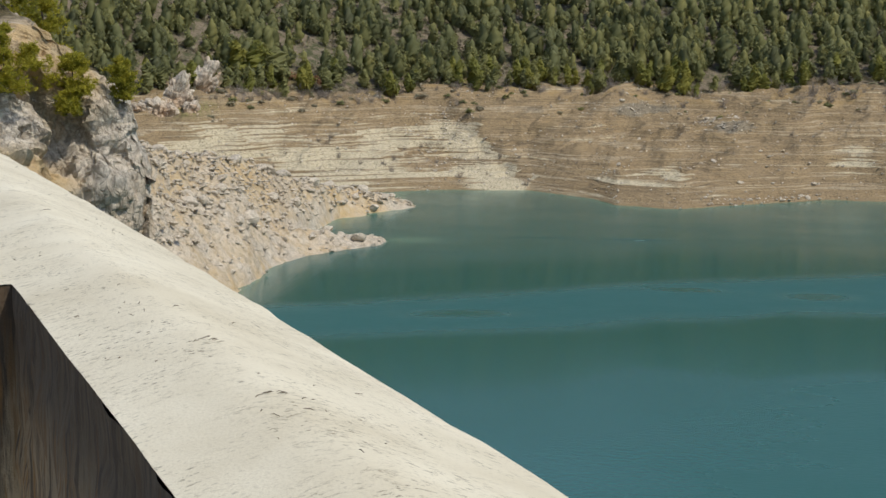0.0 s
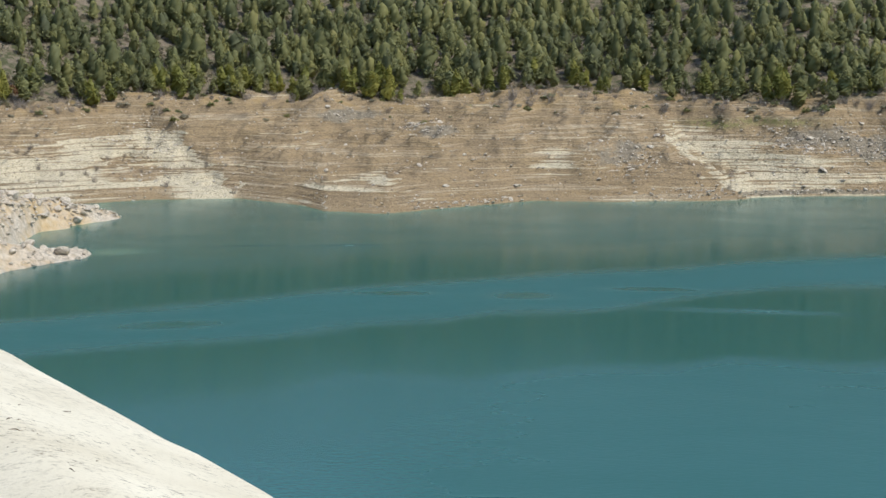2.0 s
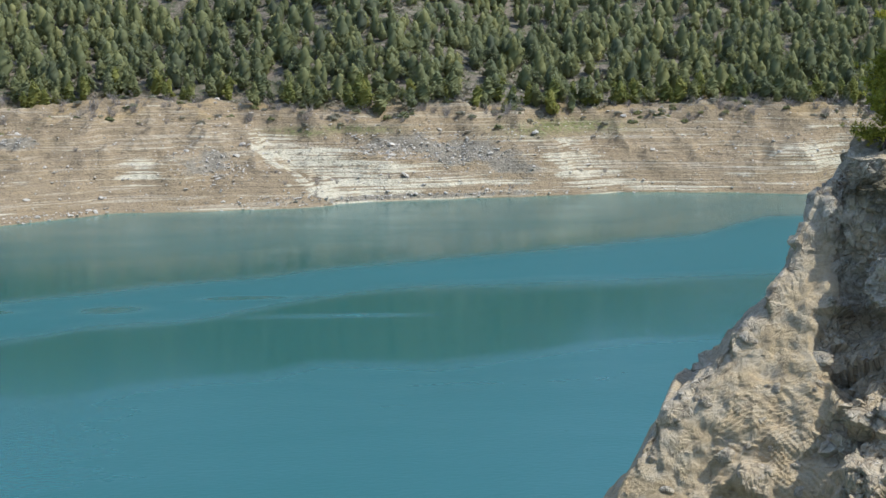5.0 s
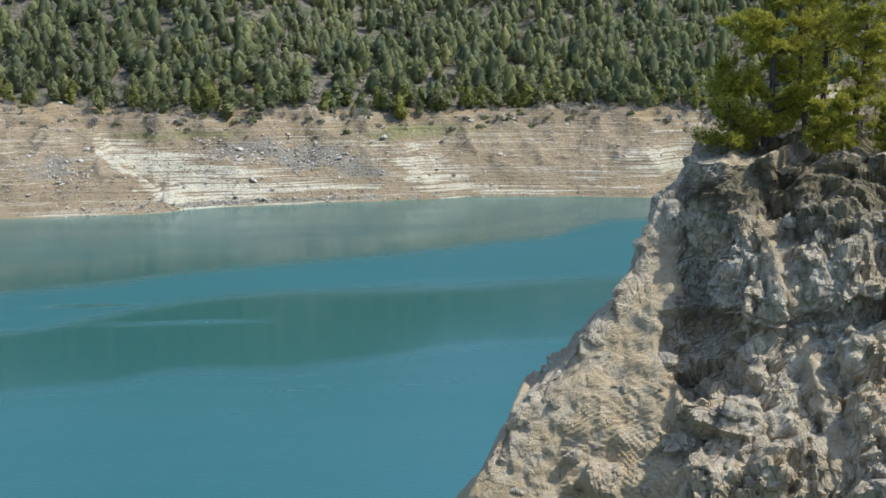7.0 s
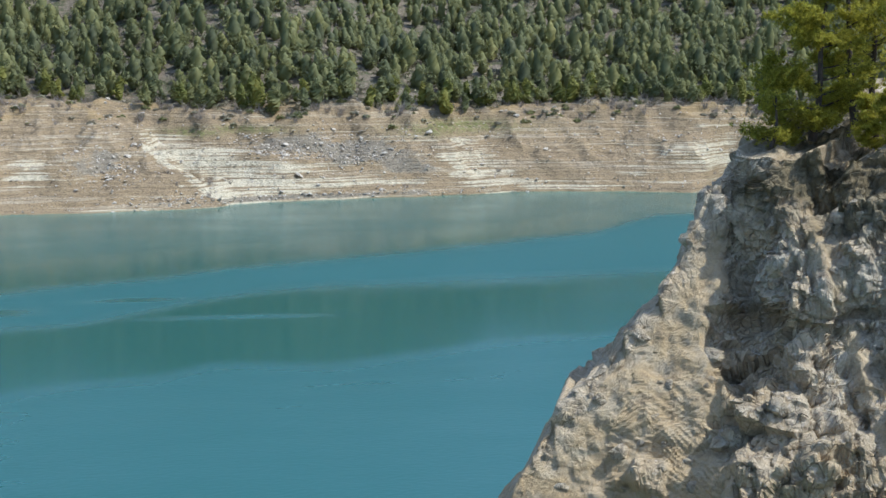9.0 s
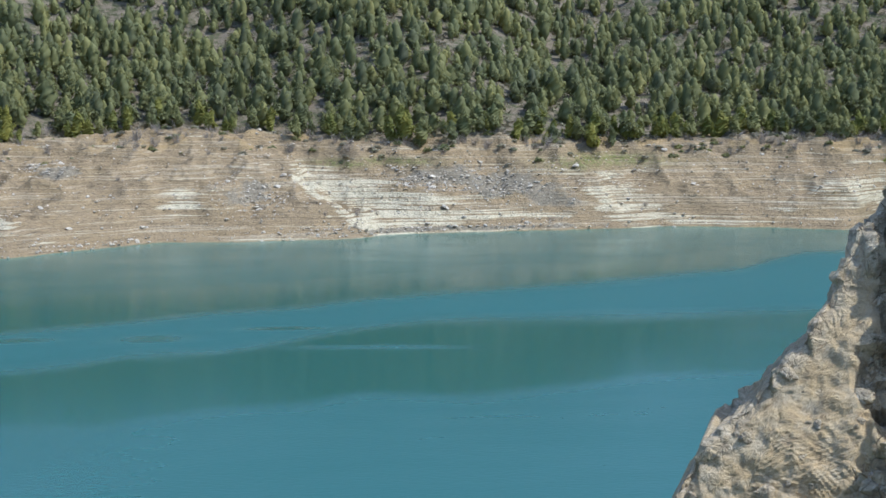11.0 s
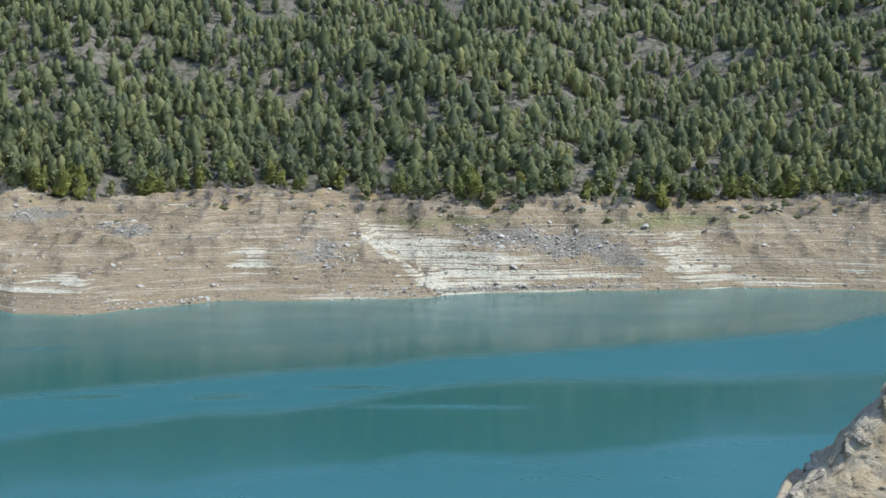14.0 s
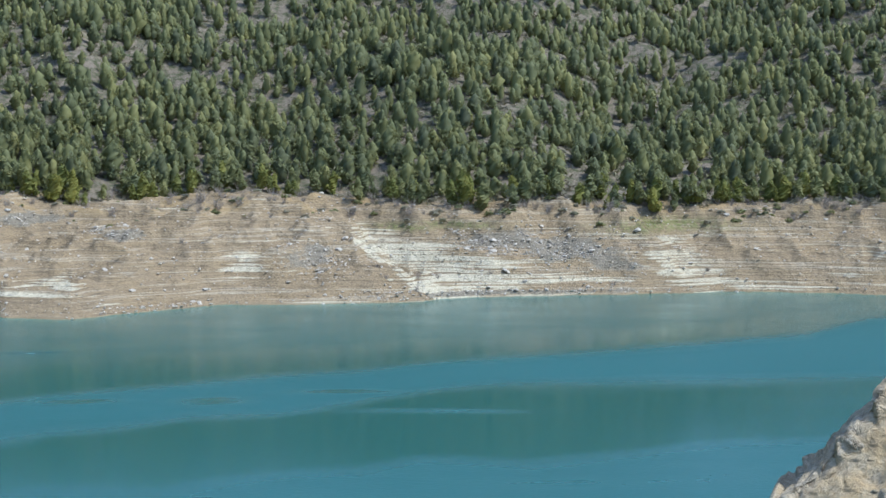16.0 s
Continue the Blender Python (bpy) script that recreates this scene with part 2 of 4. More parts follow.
def make_cap():
    """Sun-bleached concrete coping with dirt streaks that run across it; s along and l across, in metres."""
    m, nt, b = mat_new("bleached_concrete")
    c = nt.nodes.new("ShaderNodeCombineXYZ")
    nt.links.new(attr(nt, "s"), c.inputs[0])
    nt.links.new(attr(nt, "l"), c.inputs[1])

    def at(sx, sy):
        mp = nt.nodes.new("ShaderNodeMapping")
        mp.inputs["Scale"].default_value = (sx, sy, 1)
        nt.links.new(c.outputs[0], mp.inputs["Vector"])
        return mp.outputs[0]
    big = noise_tex(nt, 2.2, 5, 0.6, at(1, 1))
    col = mix(nt, ramp(nt, big, [(0.3, 0.0), (0.7, 1.0)]), (0.60, 0.545, 0.405), (0.77, 0.725, 0.575))
    grain = noise_tex(nt, 160, 3, 0.6, at(1, 1))
    col = mix(nt, ramp(nt, grain, [(0.3, 0.35), (0.5, 0.0)]), col, (0.45, 0.40, 0.31))
    streak = noise_tex(nt, 1.0, 8, 0.8, at(52, 20), 0.6)
    patch = noise_tex(nt, 3.2, 4, 0.6, at(1, 1.2))
    dirt = math_node(nt, "MULTIPLY", ramp(nt, streak, [(0.52, 0.0), (0.62, 0.8)]), ramp(nt, patch, [(0.42, 0.0), (0.60, 1.0)]))
    col = mix(nt, math_node(nt, "MULTIPLY", dirt, ramp(nt, noise_tex(nt, 150, 4, 0.75, at(1, 0.6)), [(0.45, 0.0), (0.54, 1.0)])), col, (0.15, 0.12, 0.07))
    specks = noise_tex(nt, 105, 3, 0.6, at(1, 0.45))
    col = mix(nt, math_node(nt, "MULTIPLY", ramp(nt, specks, [(0.585, 0.0), (0.63, 0.85)]), ramp(nt, noise_tex(nt, 5.0, 4, 0.7, at(1, 1)), [(0.44, 0.0), (0.60, 1.0)])),
              col, (0.10, 0.085, 0.05))
    nt.links.new(col, b.inputs["Base Color"])
    b.inputs["Roughness"].default_value = 0.9
    bump(nt, b, math_node(nt, "ADD", math_node(nt, "MULTIPLY", grain, 0.3), big), 0.35, 0.01)
    return m


def make_stained():
    """Old parapet concrete in the shade: black lichen runs from the top, grey-green below."""
    m, nt, b = mat_new("stained_concrete")
    o = coords(nt, (24, 24, 1.6))
    runs = noise_tex(nt, 1.6, 6, 0.7, o)
    fine = noise_tex(nt, 40, 5, 0.7, coords(nt))
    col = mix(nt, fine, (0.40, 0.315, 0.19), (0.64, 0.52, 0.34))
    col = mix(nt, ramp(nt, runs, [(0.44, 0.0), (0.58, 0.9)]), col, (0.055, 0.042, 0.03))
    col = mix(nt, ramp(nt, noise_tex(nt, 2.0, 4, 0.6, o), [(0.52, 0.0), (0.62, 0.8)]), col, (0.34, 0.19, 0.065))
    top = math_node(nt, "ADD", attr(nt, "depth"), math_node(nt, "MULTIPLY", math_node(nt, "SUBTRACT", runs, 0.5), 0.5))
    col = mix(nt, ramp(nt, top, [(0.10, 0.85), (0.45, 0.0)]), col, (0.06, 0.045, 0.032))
    nt.links.new(col, b.inputs["Base Color"])
    b.inputs["Roughness"].default_value = 0.95
    bump(nt, b, math_node(nt, "ADD", fine, runs), 0.5, 0.02)
    return m


def make_water():
    """Turquoise reservoir water: calm mirror with wind-ruffled lanes."""
    m, nt, b = mat_new("reservoir_water")
    o = coords(nt)
    base = mix(nt, noise_tex(nt, 0.012, 3, 0.5, o), (0.014, 0.089, 0.075), (0.023, 0.119, 0.112))
    shallow = attr(nt, "shallow")
    base = mix(nt, shallow, base, (0.10, 0.22, 0.16))
    nt.links.new(base, b.inputs["Base Color"])
    b.inputs["IOR"].default_value = 1.33
    b.inputs["Specular IOR Level"].default_value = 0.5
    ruffle = attr(nt, "ruffle")
    edge = math_node(nt, "ADD", ruffle, math_node(nt, "MULTIPLY", math_node(nt, "SUBTRACT", noise_tex(nt, 0.035, 5, 0.6, coords(nt, (1, 2.2, 1))), 0.5), 0.4))
    lane = ramp(nt, edge, [(0.10, 0.0), (0.85, 1.0)])
    nt.links.new(math_node(nt, "ADD", math_node(nt, "MULTIPLY", lane, 0.29), 0.10), b.inputs["Roughness"])
    waves = noise_tex(nt, 1.1, 3, 0.55, coords(nt, (1, 1.8, 1)))
    n = nd(nt, "Bump", Distance=0.12)
    nt.links.new(math_node(nt, "ADD", math_node(nt, "MULTIPLY", lane, 0.22), 0.12), n.inputs["Strength"])
    nt.links.new(waves, n.inputs["Height"])
    nt.links.new(n.outputs[0], b.inputs["Normal"])
    return m


BANK = make_bank()
CLIFF = make_rock("cliff_limestone", (0.29, 0.24, 0.175), (0.66, 0.57, 0.41), (0.54, 0.41, 0.24), 1.0, 0.75)
WEST = make_rock("west_limestone", (0.36, 0.32, 0.265), (0.70, 0.64, 0.54), (0.52, 0.42, 0.29), 1.0, 0.6)
OUTCROP = make_rock("ochre_limestone", (0.36, 0.30, 0.23), (0.68, 0.62, 0.52), (0.50, 0.36, 0.24), 0.5, 0.6)
STONE = make_rock("rubble_stone", (0.46, 0.405, 0.32), (0.70, 0.63, 0.52), (0.56, 0.48, 0.365), 0.8)
# hill foliage kept paler and greyer: the haze of distance is put into its colour
PINE_HAZED = make_leaf("pine_foliage_hazed", [(0.0, (0.140, 0.152, 0.085)), (0.4, (0.22, 0.232, 0.100)), (0.75, (0.30, 0.295, 0.110)), (1.0, (0.38, 0.35, 0.125))], 0.6, 0.5, 0.42)
PINE_EDGE = make_leaf("pine_foliage_yellow", [(0.0, (0.15, 0.165, 0.05)), (0.45, (0.25, 0.255, 0.06)), (0.8, (0.34, 0.32, 0.07)), (1.0, (0.42, 0.385, 0.085))], 0.6, 0.5, 0.42)
PINE_NEAR = make_leaf("pine_needles", [(0.0, (0.20, 0.20, 0.032)), (0.5, (0.43, 0.405, 0.055)), (1.0, (0.68, 0.60, 0.08))], 0.6, 0.8, 0.58)
# scrub lightened in its colour to lift the gaps between pines, as haze would
SCRUB = make_leaf("grey_scrub", [(0.0, (0.19, 0.18, 0.12)), (0.6, (0.33, 0.29, 0.20)), (1.0, (0.29, 0.30, 0.14))])
TWIG = make_plain("dead_twigs", (0.22, 0.185, 0.15), (0.38, 0.33, 0.275), 4.0)
BARK = make_plain("pine_bark", (0.045, 0.035, 0.028), (0.13, 0.10, 0.075), 6.0, 0.95, (1, 1, 0.3), 0.9)
CAP = make_cap()
STAIN = make_stained()
DAM = make_plain("dam_concrete", (0.30, 0.28, 0.24), (0.48, 0.45, 0.39), 0.6)
LITTER = make_plain("pine_litter", (0.05, 0.035, 0.02), (0.16, 0.11, 0.06), 30.0)
WATER = make_water()

# ---- ground: lake bed, drained bank and forest hill in one sheet ----
SHORE_AZ = (-180, -120, -70, -40, -27, -22, -19.9, -19.2, -18.7, -15.8, -12.2, -9.6, -5.5, -3.0, -2.0, -1.4, 1.7, 5.9, 7.3, 11.3,
            13.6, 14.6, 16.7, 19.6, 22, 26, 30, 36, 45, 70, 120, 180)
SHORE_R = (95, 95, 110, 300, 400, 404, 403, 384, 380, 380, 377, 367, 359, 354, 350, 343, 338, 337, 331, 313,
           318, 332, 346, 346, 343, 338, 320, 290, 230, 150, 95, 95)
FULL = 19.0                     # height of the full-lake line above today's water
WOOD_AZ = (-180, -60, -30, -20, -14, -10.5, -4.5, -2, 1.7, 7.8, 11, 14, 20, 24.5, 31, 40, 180)
WOOD_R = (200, 300, 425, 424, 424, 416, 396, 400, 412, 426, 420, 428, 418, 404, 378, 330, 200)


def bands(az, z, blobs):
    """Soft patches on the bank at azimuth, height, and their half widths."""
    out = np.zeros_like(az)
    for a, h, ra, rh in blobs:
        out = np.maximum(out, np.exp(-(((az - a) / ra) ** 2 + ((z - h) / rh) ** 2)))
    return out


CLEARINGS = ((4.1, 25, 0.7, 5), (-10.8, 27, 0.6, 6), (-8.7, 75, 0.3, 16), (-9.8, 125, 0.35, 20), (11.5, 120, 0.8, 7))


def ground_z(az, rho):
    """Height of the ground and how far it is wooded, at azimuth and distance."""
    dx, dy = az_dir(az)
    p = v3(dx * rho, dy * rho, 0)
    rs = np.interp(az, SHORE_AZ, SHORE_R) + 1.3 * fbm(p, 9, 3, 5)
    rt = np.interp(az, WOOD_AZ, WOOD_R)
    s = (rho - rs) / (rt - rs)
    gully = fbm(p, 38, 4, 21, 0.5, True)
    z0 = FULL * np.clip(s, 0, 1)
    lift = FULL * (0.85 * np.clip(s, 0, 1) ** 0.85 + 0.15 * np.clip(s, 0, 1) ** 2)
    lift = lift + (2.3 * gully + 1.5 * fbm(p, 13, 4, 23, 0.5, True)) * smooth(s, 0.0, 0.35) * (1 - smooth(s, 0.8, 1.2))
    spur = fbm(v3(az * 0.115 * 7, 0 * az, 0 * az), 5.5, 2, 27, 0.4, True)
    lift = lift + 1.3 * spur * smooth(s, 0.05, 0.5) * (1 - smooth(s, 0.7, 1.1))
    # coves bitten into the bank beside three headlands
    for e, deep in ((-1.3 + 0.21 * z0 - az, 2.6), (-10.97 + 0.185 * z0 - az, 2.2), (az - 16.3 - 0.2 * z0, 2.4)):
        lift = lift - deep * smooth(e, 0, 0.6) * np.exp(-(np.maximum(e - 1.0, 0) / 1.7) ** 2) * smooth(s, 0.03, 0.25) * (1 - smooth(s, 0.75, 1.0))
    # rills that run straight down the slope
    rill = fbm(v3(az * 7, rho * 0.12, 0 * az), 4.5, 3, 29, 0.55, True)
    lift = lift + 0.16 * rill * smooth(s, 0.05, 0.3) * (1 - smooth(s, 0.85, 1.1))
    stair = lift + 0.25 * fbm(p, 45, 3, 31)
    h = 0.85
    frac = stair / h - np.floor(stair / h)
    lift = lift + (smooth(frac, 0.55, 1.0) - frac) * h * 0.9 * smooth(fbm(p, 22, 3, 41), -0.2, 0.6) * (s > 0.02) * (1 - smooth(s, 0.9, 1.0))
    lift = lift + 0.12 * fbm(p, 1.6, 3, 51) * (s > 0.02)
    up = np.maximum(rho - rt, 0)
    slope = 0.40 - 0.05 * smooth(-az, 0, 15)
    hill = slope * np.minimum(up, 255) + 0.02 * np.maximum(up - 255, 0)
    fold = 9.0 * fbm(p, 120, 3, 61) + 3.0 * fbm(p, 38, 3, 63, 0.5, True)
    hill = hill + fold * smooth(up, 5, 90)
    # a dry side valley runs down the hill
    lane = az + 7.0 + (rho - 420) * 0.020
    hill = hill - 9.0 * np.exp(-(lane / 2.4) ** 2) * smooth(up, 20, 90)
    bed = np.maximum((rho - rs) * 0.30, -9.0)
    z = np.where(s < 0, bed, lift + hill)
    return z, s, rho - rt


az_line = np.concatenate([np.linspace(-180, -32, 60)[:-1], np.linspace(-32, -22, 40)[:-1], np.linspace(-22, 34, 760)[:-1],
                          np.linspace(34, 180, 60)])
rho_line = np.concatenate([np.linspace(8, 300, 24)[:-1], np.linspace(300, 432, 290)[:-1], np.linspace(432, 700, 70)[:-1],
                           np.geomspace(700, 4500, 14)])
gr, ga = np.meshgrid(rho_line, az_line, indexing="ij")
gz, gs, gup = ground_z(ga.ravel(), gr.ravel())
gx, gy = az_dir(ga.ravel())
gp = v3(gx * gr.ravel(), gy * gr.ravel(), gz)
azf = ga.ravel()
# the dry valley below the dam
below = (gp[:, 0] * 0.756 + gp[:, 1] * 0.655) < -6
gp[:, 2] = np.where(below & (gr.ravel() < 160), -12 + 0.25 * gr.ravel(), gp[:, 2])
n1 = fbm(gp * (1, 1, 3), 14, 4, 71)
n2 = fbm(gp * (1, 1, 2.5), 5, 4, 73)
cove = -1.4 + 0.23 * gz - azf + 0.45 * n2
east = azf - (16.3 + 0.2 * gz) + 0.45 * n2
cove2 = -10.97 + 0.185 * gz - azf + 0.35 * n2
pale = np.maximum.reduce([
    0.86 * smooth(cove, 0, 0.25) * np.exp(-(np.maximum(cove - 2.6, 0) / 3.0) ** 2) * (1 - smooth(gz + 1.5 * cove, 13.0, 17.0)),
    0.64 * smooth(cove2, 0, 0.25) * np.exp(-(np.maximum(cove2 - 1.6, 0) / 1.3) ** 2) * (1 - smooth(gz, 10.5, 13.0)),
    1.3 * smooth(east, 0, 0.3) * np.exp(-(np.maximum(east - 1.6, 0) / 1.2) ** 2) * (1 - smooth(gz, 11, 13.5)),
    1.3 * bands(azf, gz, ((24, 4.5, 3.8, 5.6), (21.5, 8.5, 2.2, 3.0), (28, 9, 3, 5))),
    1.0 * bands(azf, gz, ( (-13.3, 1.0, 1.9, 1.3), (-5.5, 3.4, 4.2, 1.5))),
    0.85 * bands(azf, gz, ((11.8, 5, 0.9, 0.9), (13.2, 3.2, 1.2, 0.6), (15, 0.8, 1.5, 0.7), (5.2, 7.5, 0.7, 2.6), (-4.0, 7.2, 2.6, 0.9),
                           (-16.8, 5, 1.3, 1.4), (-11, 2.5, 1.5, 0.8), (-19.6, 8, 2.4, 5)))]) + 0.16 * n1 + 0.20 * n2
pale = 0.72 * pale
scree = bands(azf, gz, ((-4.2, 11.5, 1.9, 2.4), (-6.6, 9.5, 1.5, 3.2), (-8.2, 7, 0.9, 3), (-4.5, 0.9, 5, 0.5), (12.6, 15.5, 1.5, 1.6), (9.5, 13, 0.8, 1.2),
                        (2.6, 9, 1.0, 3.0))) * 0.95 + 0.18 * n1 + 0.25 * n2
green = bands(azf, gz, ((-10.2, 14.5, 2.2, 1.6), (29.2, 17, 0.9, 1.4), (-0.6, 14, 1.0, 0.9), (-2.5, 14.8, 1.5, 0.8)))
gone = v3(gp[:, 0], gp[:, 1], 0)
rocky = bands(azf + 0.25 * n2, gup, CLEARINGS)
wood = smooth(gup + 4 * fbm(gone, 9, 3, 81), -4, 3) * (1 - 0.85 * smooth(rocky, 0.3, 0.6))
scree = np.maximum(scree, rocky)
dry = 0.45 * smooth(fbm(gone, 6, 4, 91), 0.25, 0.7) * smooth(gz, 15.5, 18) * (1 - smooth(gup, 3, 10)) * (gs > 0)
ground = new("ground", mesh_np("ground", gp, grid_faces(*gr.shape), BANK,
                               dict(pale=pale, scree=scree, green=green, wood=wood, dry=dry), flip=True))
tagged(ground, "drained tan silt lake bank with pale mud bands below a wooded hill", "ground", kind="structure")

# ---- water ----
wr = np.concatenate([np.linspace(8, 420, 300)])
wa = np.concatenate([np.linspace(-140, -30, 40)[:-1], np.linspace(-30, 36, 300)[:-1], np.linspace(36, 60, 10)])
r2, a2 = np.meshgrid(wr, wa, indexing="ij")
x2, y2 = az_dir(a2.ravel())
wp = v3(x2 * r2.ravel(), y2 * r2.ravel(), 0)
wd, wz = r2.ravel(), a2.ravel()
rsw = np.interp(wz, SHORE_AZ, SHORE_R)


# wind lanes: the far edge and near edge of the ruffled lane, and the near edge of the calm band before it
LANE_FAR = np.interp(wz, (-30, -17.4, -15.2, -11.5, -7.4, -3.3, 0.6, 6, 11.3, 15.4, 19.6, 24.6, 30), (380, 327, 297, 278, 266, 252, 239, 232, 225, 216, 210, 204, 200))
LANE_NEAR = np.interp(wz, (-30, -15.4, -11.5, -7.4, -3.3, 0.9, 4, 7.1, 9.1, 12, 15.4, 17.5, 24.6), (258, 240, 235, 228, 222, 207, 198, 197, 193, 191, 184, 182, 177))
CALM_NEAR = np.interp(wz, (-30, -17.6, -13.6, -9.5, -5.4, -1.2, 0.9, 5.1, 8.2, 12.8, 14.6, 15.4, 21.7, 25), (215, 195, 188, 179, 171, 173, 167, 165, 160, 163, 156, 154, 151, 150))
wob = 3.5 * fbm(wp * (1, 1, 1), 45, 4, 101)
wq = wd + wob
soft_edge = 2 + 9 * smooth(-wz, -2, 14)
ruffle = np.maximum.reduce([
    1.0 * smooth(wq, LANE_NEAR - 5 - soft_edge, LANE_NEAR + 8 + soft_edge) * (1 - smooth(wq, LANE_FAR - 9 - soft_edge, LANE_FAR + 4 + soft_edge)) * (0.85 + 0.15 * smooth(-wz, -8, 6)),
    0.60 * (1 - smooth(wq, CALM_NEAR - 9, CALM_NEAR + 4)) * (0.45 + 0.55 * smooth(-wz, -20, -4)),
    0.32 * smooth(wq, LANE_FAR + 8, LANE_FAR + 40),
    0.30 * smooth(-wz, 9, 17) * np.ones_like(wz),
    0.55 * bands(wz, wd, ((-2.0, 203, 4.0, 2.2), (12.8, 265, 2.2, 3.5), (16.5, 266, 2.5, 2.0)))])
ruffle = ruffle * (1 - 0.75 * bands(wz, wd, ((6.3, 212, 1.4, 3.5), (19.2, 193, 2.2, 3.0), (11.0, 214, 1.5, 2.0), (1.5, 219, 1.8, 2.0))))
rubble_front = np.interp(wz, (20.6, 21.3, 22, 23.7, 25.2, 26, 27.2, 29, 36), (600, 309, 304, 294, 262, 238, 214, 198, 160))
shal = np.maximum.reduce([np.exp(-np.abs(rsw - wd) / 4.0), 0.9 * np.exp(-np.maximum(rubble_front - wd, 0) / 5.0) * (wz > 21),
                          0.8 * np.exp(-((wz - 21.2) / 1.1) ** 2 - ((wd - 262) / 4.0) ** 2)])
water = new("water", mesh_np("water", wp, grid_faces(*r2.shape), WATER, dict(ruffle=ruffle, shallow=np.clip(shal, 0, 1)), flip=True))
tagged(water, "still turquoise reservoir water with wind-ruffled lanes", "water", kind="structure")

# ---- cliffs ----
def displaced(p, shape, amount):
    """Points of a grid moved along the grid's normals by the amounts given."""
    g = p.reshape(*shape, 3)
    n = np.cross(np.gradient(g, axis=1), np.gradient(g, axis=0))
    n /= np.linalg.norm(n, axis=2, keepdims=True) + 1e-9
    return (g + n * amount.reshape(*shape, 1)).reshape(-1, 3)


def facets(p, size, seed, tilt=0.55, round_=0.7):
    """Convex angular lumps with sharp valleys between them: the highest of many tilted caps round jittered centres."""
    q = np.floor(p / size).astype(np.int64)
    out = np.full(len(p), -9.0)
    for a in (-1, 0, 1):
        for b in (-1, 0, 1):
            for c in (-1, 0, 1):
                i, j, k = q[:, 0] + a, q[:, 1] + b, q[:, 2] + c
                d = p / size - np.stack([i + hash3(i, j, k, seed), j + hash3(i, j, k, seed + 1), k + hash3(i, j, k, seed + 2)], 1)
                t = np.stack([hash3(i, j, k, seed + 4), hash3(i, j, k, seed + 5), hash3(i, j, k, seed + 6)], 1) * 2 - 1
                h = 0.8 * hash3(i, j, k, seed + 3) + tilt * (d * t).sum(1) - round_ * (d * d).sum(1)
                out = np.maximum(out, h)
    return out * size


def make_cliff(name, az0, side, edge_z, edge_u, depth, top_z, front, soil_of, relief, seed, label, far, rock_mat, z_low=-3.0, cols=430, rows=300):
    """A rock spur. u runs to its inner side from the axis az0 (side 1: to the right), edge_u over edge_z is its nose; front(u, z) is how
    far the face stands before the depth of the nose."""
    ex, ey = az_dir(az0)
    rx, ry = ey * side, -ex * side
    tz = np.linspace(0, 1, rows)
    tb = -np.linspace(1, 0, 40)[:-1] ** 2.5
    tf = np.linspace(0, 1, cols) ** 1.35
    zz, tt = np.meshgrid(tz, np.concatenate([tb, tf]), indexing="ij")
    back = np.clip(-tt, 0, 1)
    fwd = np.clip(tt, 0, 1)
    base = z_low + zz * (edge_z[-1] - z_low)
    un = np.interp(base, edge_z, edge_u)
    u = un + fwd * far + back * 16
    z = z_low + zz * (top_z(u) - z_low)
    d = depth - front(u, z, un) * (tt > 0) + back * 45
    px, py = ex * d + rx * u, ey * d + ry * u
    p = v3(px.ravel(), py.ravel(), z.ravel())
    soil = soil_of(u.ravel(), z.ravel(), un.ravel(), p)
    amt = relief(p, soil)
    amt = amt * smooth(tt.ravel(), -0.5, 0.0) * (1 - 0.45 * np.exp(-(tt.ravel() / 0.07) ** 2))
    p = displaced(p, zz.shape, amt * side)
    # the top runs back from the brow
    g = p.reshape(*zz.shape, 3)
    brow, steps = g[-1], np.linspace(0, 1, 46)[1:] ** 1.6
    centre = np.array([ex * (depth + 60) + rx * (far * 0.8), ey * (depth + 60) + ry * (far * 0.8), top_z(np.array(far * 0.8)) + 6.0])
    caps = np.stack([brow + (centre - brow) * s for s in steps])
    cp = caps.reshape(-1, 3)
    cp[:, 2] += (0.6 * fbm(cp, 2.5, 3, seed + 5) + 0.6 * facets(cp, 1.3, seed + 7, 0.8, 1.2)) * np.repeat(np.minimum(steps * 12, 1), brow.shape[0])
    allp = np.concatenate([p, cp])
    # brown earth under the brow, with the pines' shade painted into the same mask
    loam_shade = 0.8 * smooth(p[:, 2] - edge_z[-1] + 1.6 * fbm(p, 1.6, 4, seed + 8), -4.6, -1.8) * smooth(u.ravel() - un.ravel(), 0.8, 2.2) * (side > 0)
    turf_shade = np.concatenate([loam_shade, smooth(fbm(cp, 1.8, 3, seed + 9), -0.6, 0.1) * np.repeat(np.minimum(steps * 20, 1), brow.shape[0])])
    soil = np.concatenate([soil, np.full(len(cp), 0.35)])
    me = mesh_np(name, allp, grid_faces(rows + len(steps), zz.shape[1]), rock_mat, dict(soil=soil, turf_shade=turf_shade), shade=False, flip=side > 0)
    return tagged(new(name, me), label, "cliff", kind="structure")


